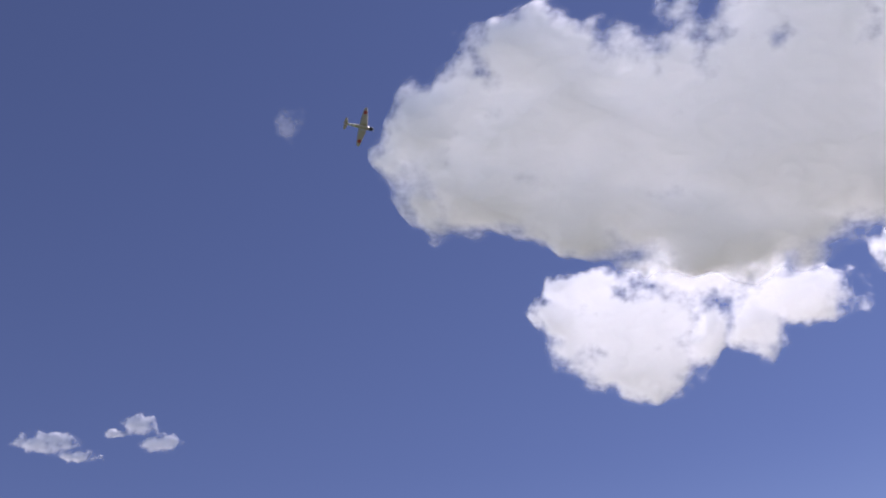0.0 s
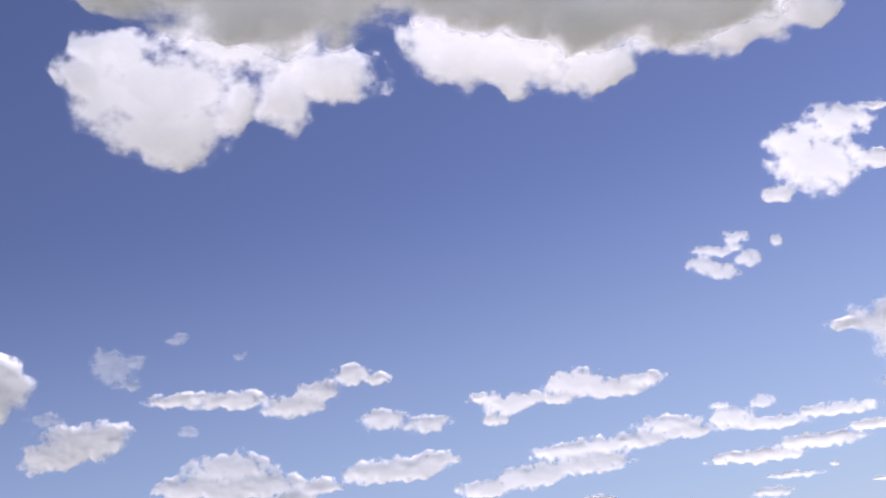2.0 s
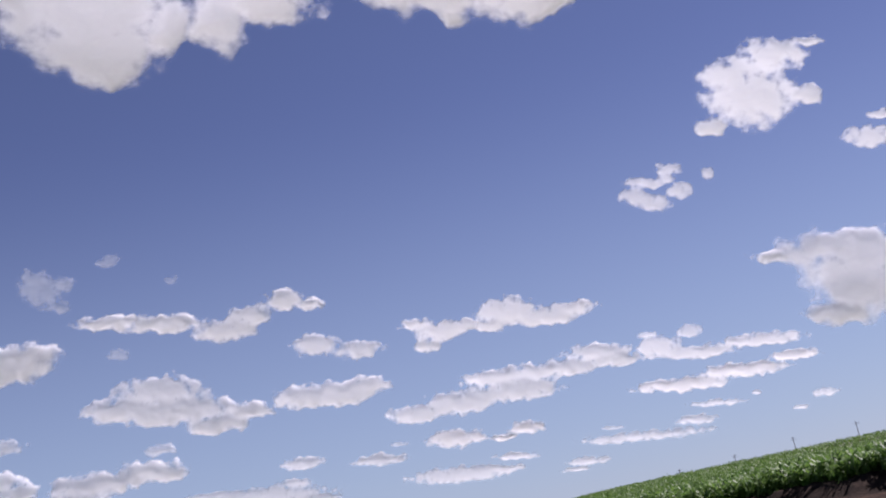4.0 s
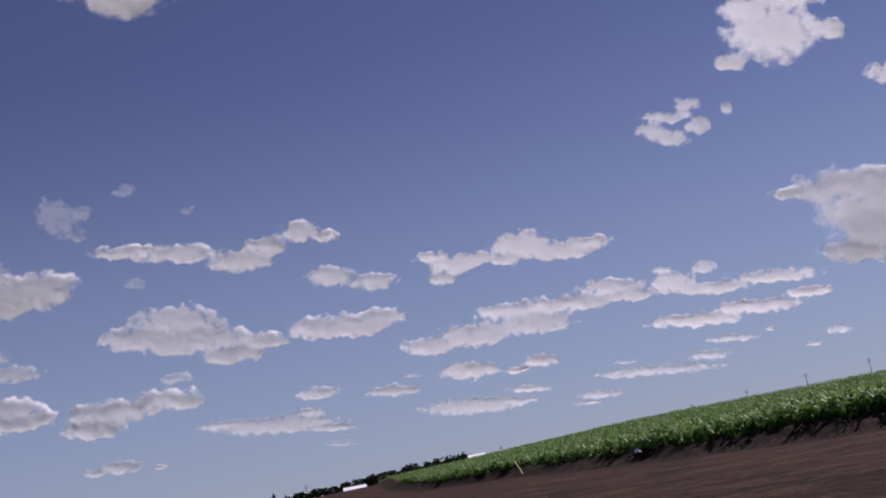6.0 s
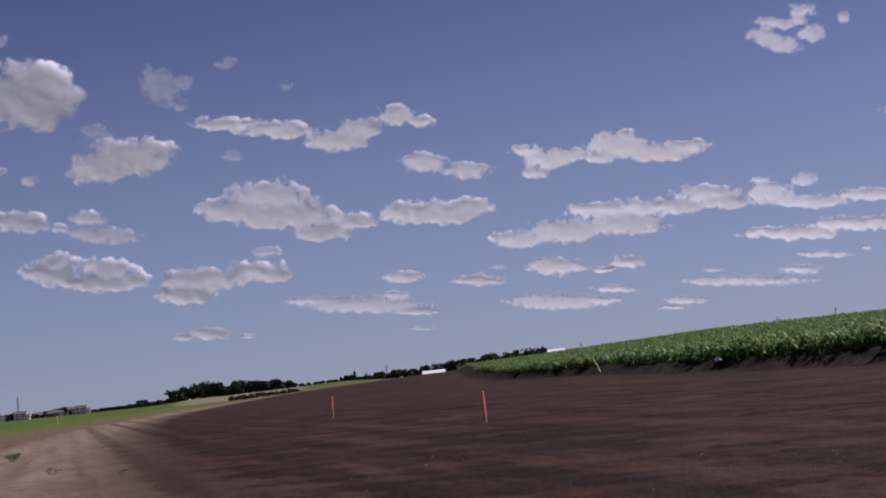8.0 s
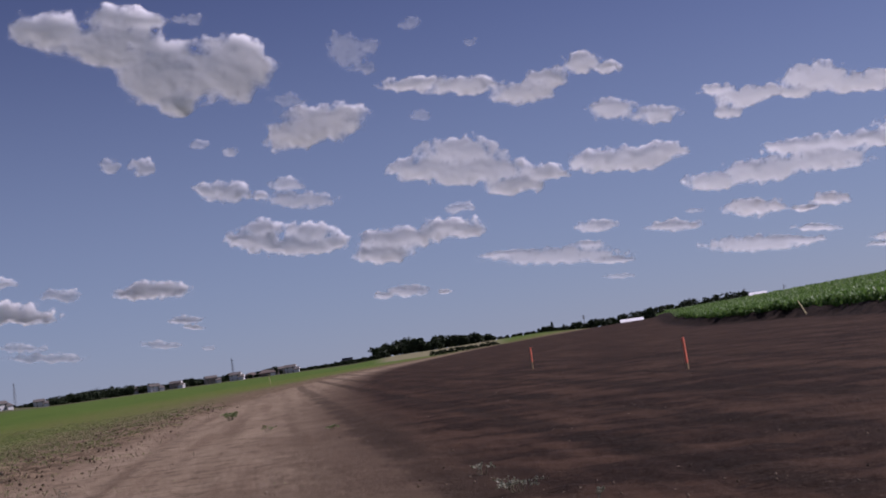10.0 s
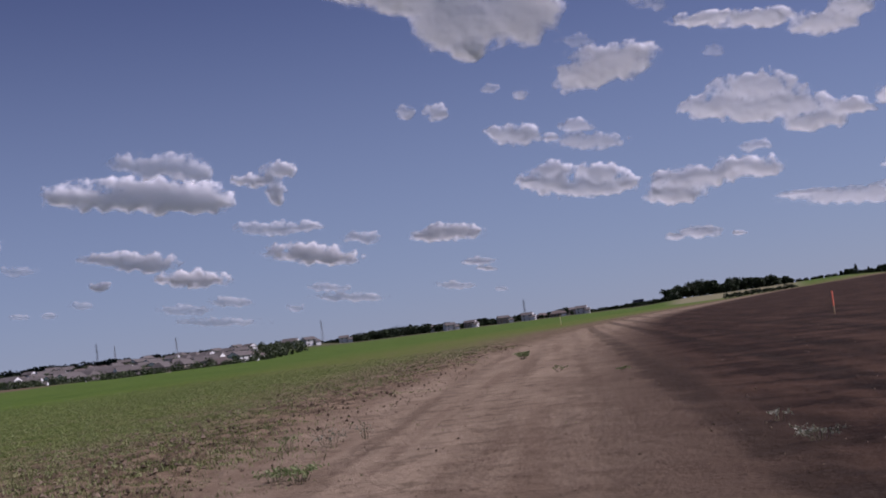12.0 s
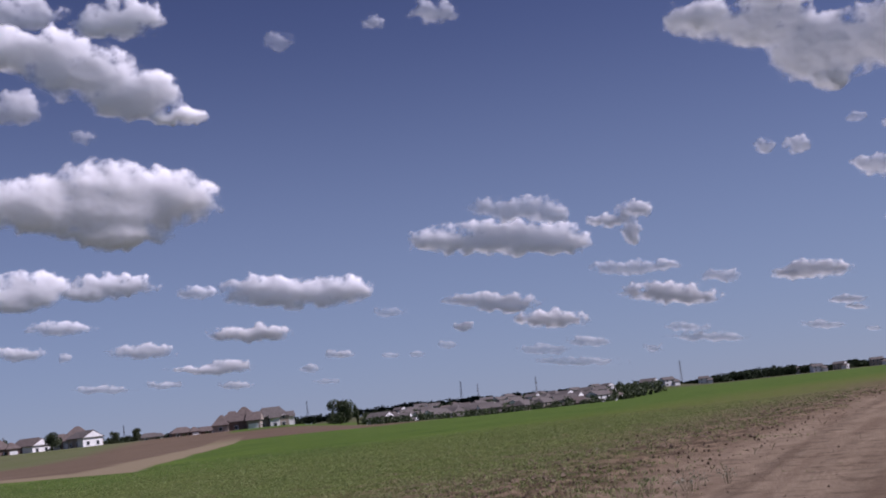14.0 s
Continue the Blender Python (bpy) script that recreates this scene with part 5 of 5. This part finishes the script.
def clod_field():
    """Loose clods and stones on the bare ground."""
    gen = np.random.default_rng(95)
    count = 26000
    r = np.exp(gen.uniform(np.log(10.5), np.log(75.0), count))
    az = np.radians(gen.uniform(-62, 24, count))
    x, y = r * np.sin(az), r * np.cos(az)
    s = track_side(x, y)
    berm = ramp(-16, -8, s) * ramp(-3.5, -6, s)
    keep = gen.random(count) < 0.022 + 0.97 * berm
    x, y, r, berm = x[keep], y[keep], r[keep], berm[keep]
    z = ground_height(x, y) + clods(x, y)
    n = len(x)
    size = gen.uniform(0.007, 0.018, n) * (1 + 2.2 * berm * gen.random(n) ** 2) * (1 + r / 120)
    unit = np.array([[1, 0, 0], [-1, 0, 0], [0, 1, 0], [0, -1, 0], [0, 0, 1], [0, 0, -1.0]])
    v = np.stack([x, y, z + size * 0.3], 1)[:, None] + unit[None] * size[:, None, None] * gen.uniform(0.6, 1.4, (n, 6, 1))
    t = np.array([[0, 2, 4], [2, 1, 4], [1, 3, 4], [3, 0, 4], [2, 0, 5], [1, 2, 5], [3, 1, 5], [0, 3, 5]])
    f = (np.arange(n)[:, None, None] * 6 + t[None]).reshape(-1, 3)
    mat = Nodes("soil_clod")
    isle = mat.tree.nodes.new("ShaderNodeNewGeometry").outputs["Random Per Island"]
    m = mat.finish(mat.mix(isle, (0.06, 0.044, 0.029), (0.25, 0.195, 0.135)), 0.95, mat.noise(30.0, 4), 0.4, 0.01)
    ob = new("clods", grid_mesh("clods", v.reshape(-1, 3), f, m, False))
    return tagged(ob, "loose brown soil clods and small stones", "soil clods", kind="stuff")


clod_field()

# ---- aircraft ----
SKIN = plain("aircraft_pale_grey", (0.4, 0.36, 0.31), (0.52, 0.47, 0.41), 0.8, 0.4, 0.05)
RED = plain("aircraft_red", (0.3, 0.025, 0.02), (0.42, 0.04, 0.03), 1.5, 0.4, 0.05)
BLACK = plain("aircraft_black_cowl", (0.012, 0.012, 0.014), (0.03, 0.03, 0.032), 2.0, 0.35, 0.05)
SILVER = plain("bare_aluminium", (0.6, 0.6, 0.6), (0.75, 0.75, 0.75), 1.0, 0.25, 0.05, 0.9)
AIRWHITE = plain("aircraft_white", (0.72, 0.72, 0.7), (0.82, 0.82, 0.8), 1.0, 0.35, 0.05)


def loft(sections):
    """A closed skin through rings of (x, centre z, half width, half height)."""
    bm = bmesh.new()
    rings = []
    for x, z, a, b in sections:
        rings.append([bm.verts.new((x, a * math.cos(k * math.pi / 8), z + b * math.sin(k * math.pi / 8))) for k in range(16)])
    for p, q in zip(rings, rings[1:]):
        for k in range(16):
            bm.faces.new((p[k], p[(k + 1) % 16], q[(k + 1) % 16], q[k]))
    bm.faces.new(rings[0][::-1]), bm.faces.new(rings[-1])
    return bm


def blade_wing(stations, vertical=False):
    """A lifting surface from stations (out, leading x, trailing x, rise, thickness)."""
    bm = bmesh.new()
    rings = []
    for s, le, te, rise, t in stations:
        ring = []
        for fx, ft in ((0.0, 0.0), (0.08, 0.6), (0.3, 1.0), (0.65, 0.6), (1.0, 0.05), (0.65, -0.4), (0.3, -0.7), (0.08, -0.5)):
            x, d = le + (te - le) * fx, ft * t
            ring.append(bm.verts.new((x, d, s) if vertical else (x, s, rise + d)))
        rings.append(ring)
    for p, q in zip(rings, rings[1:]):
        for k in range(8):
            bm.faces.new((p[k], p[(k + 1) % 8], q[(k + 1) % 8], q[k]))
    bm.faces.new(rings[0][::-1]), bm.faces.new(rings[-1])
    return bm


def aeroplane():
    root = new("aeroplane")
    tagged(root, "pale grey single-engine propeller aircraft with red wing markings", "aircraft")
    part("fuselage", loft([(2.5, 0, 0.62, 0.68), (1.4, 0, 0.66, 0.78), (0.2, 0.05, 0.64, 0.85), (-1.6, 0.05, 0.56, 0.8), (-3.4, 0.08, 0.4, 0.55), (-5.2, 0.15, 0.2, 0.34), (-6.2, 0.2, 0.06, 0.16)]), SKIN, root, smooth=True)
    part("cowling", loft([(3.6, 0, 0.46, 0.46), (3.45, 0, 0.66, 0.66), (2.6, 0, 0.7, 0.7), (2.45, 0, 0.64, 0.66)]), BLACK, root, "black engine cowling", True)
    part("spinner", loft([(4.15, 0, 0.03, 0.03), (3.95, 0, 0.16, 0.16), (3.6, 0, 0.24, 0.24)]), SILVER, root, "bright metal spinner", True)
    for s in (1, -1):
        w = part("wing", blade_wing([(s * 0.4, 1.7, -0.95, -0.45, 0.22), (s * 1.6, 1.6, -0.9, -0.42, 0.2), (s * 4.2, 1.05, -0.72, -0.2, 0.13), (s * 5.7, 0.7, -0.55, -0.08, 0.08), (s * 6.25, 0.4, -0.35, -0.03, 0.05), (s * 6.4, 0.1, -0.15, -0.02, 0.02)]), SKIN, root, smooth=True)
        bm = bmesh.new()
        bmesh.ops.create_circle(bm, cap_ends=True, segments=20, radius=0.62, matrix=Matrix.Translation((0.18, s * 4.75, -0.27)) @ Matrix.Rotation(s * 0.09, 4, "X"))
        part("roundel", bm, RED, w, "round red wing marking")
        part("tailplane", blade_wing([(s * 0.1, -4.6, -5.9, 0.28, 0.07), (s * 1.2, -4.85, -5.9, 0.28, 0.05), (s * 1.9, -5.2, -5.8, 0.28, 0.03)]), SKIN, root, smooth=True)
    part("fin", blade_wing([(0.2, -4.5, -6.3, 0, 0.06), (1.1, -5.1, -6.4, 0, 0.05), (1.7, -5.6, -6.3, 0, 0.03)], True), AIRWHITE, root, "white tail fin", True)
    part("fuselage_band", loft([(-2.3, 0.06, 0.53, 0.74), (-2.3, 0.06, 0.54, 0.75), (-2.9, 0.07, 0.475, 0.655), (-2.9, 0.07, 0.465, 0.645)]), AIRWHITE, root, "white band", True)
    part("fuselage_band", loft([(-3.5, 0.085, 0.4, 0.54), (-3.5, 0.085, 0.41, 0.55), (-4.2, 0.11, 0.335, 0.465), (-4.2, 0.11, 0.325, 0.455)]), AIRWHITE, root, "white band", True)
    part("canopy", loft([(1.3, 0.72, 0.06, 0.06), (0.8, 0.85, 0.32, 0.38), (-0.6, 0.9, 0.36, 0.42), (-1.8, 0.75, 0.2, 0.2), (-2.1, 0.7, 0.04, 0.04)]), GLASS, root, "dark glazed canopy", True)
    for k in range(2):
        bm = boxed(3.86, 3.92, -0.09, 0.09, 0.1, 1.35)
        bmesh.ops.rotate(bm, verts=bm.verts, cent=(0, 0, 0), matrix=Matrix.Rotation(k * math.pi + 0.6, 3, "X"))
        part("propeller_blade", bm, SILVER, root)
    at = Vector(EYE) + heading(-22.5, 38.64) * 385
    bank_over = Matrix.Rotation(radians(8), 4, heading(-22.5, 38.64))
    root.matrix_basis = Matrix.Translation(at) @ bank_over @ Matrix.Translation(-at) @ pose(*at, -57.07, 9.53, 24.54)


aeroplane()
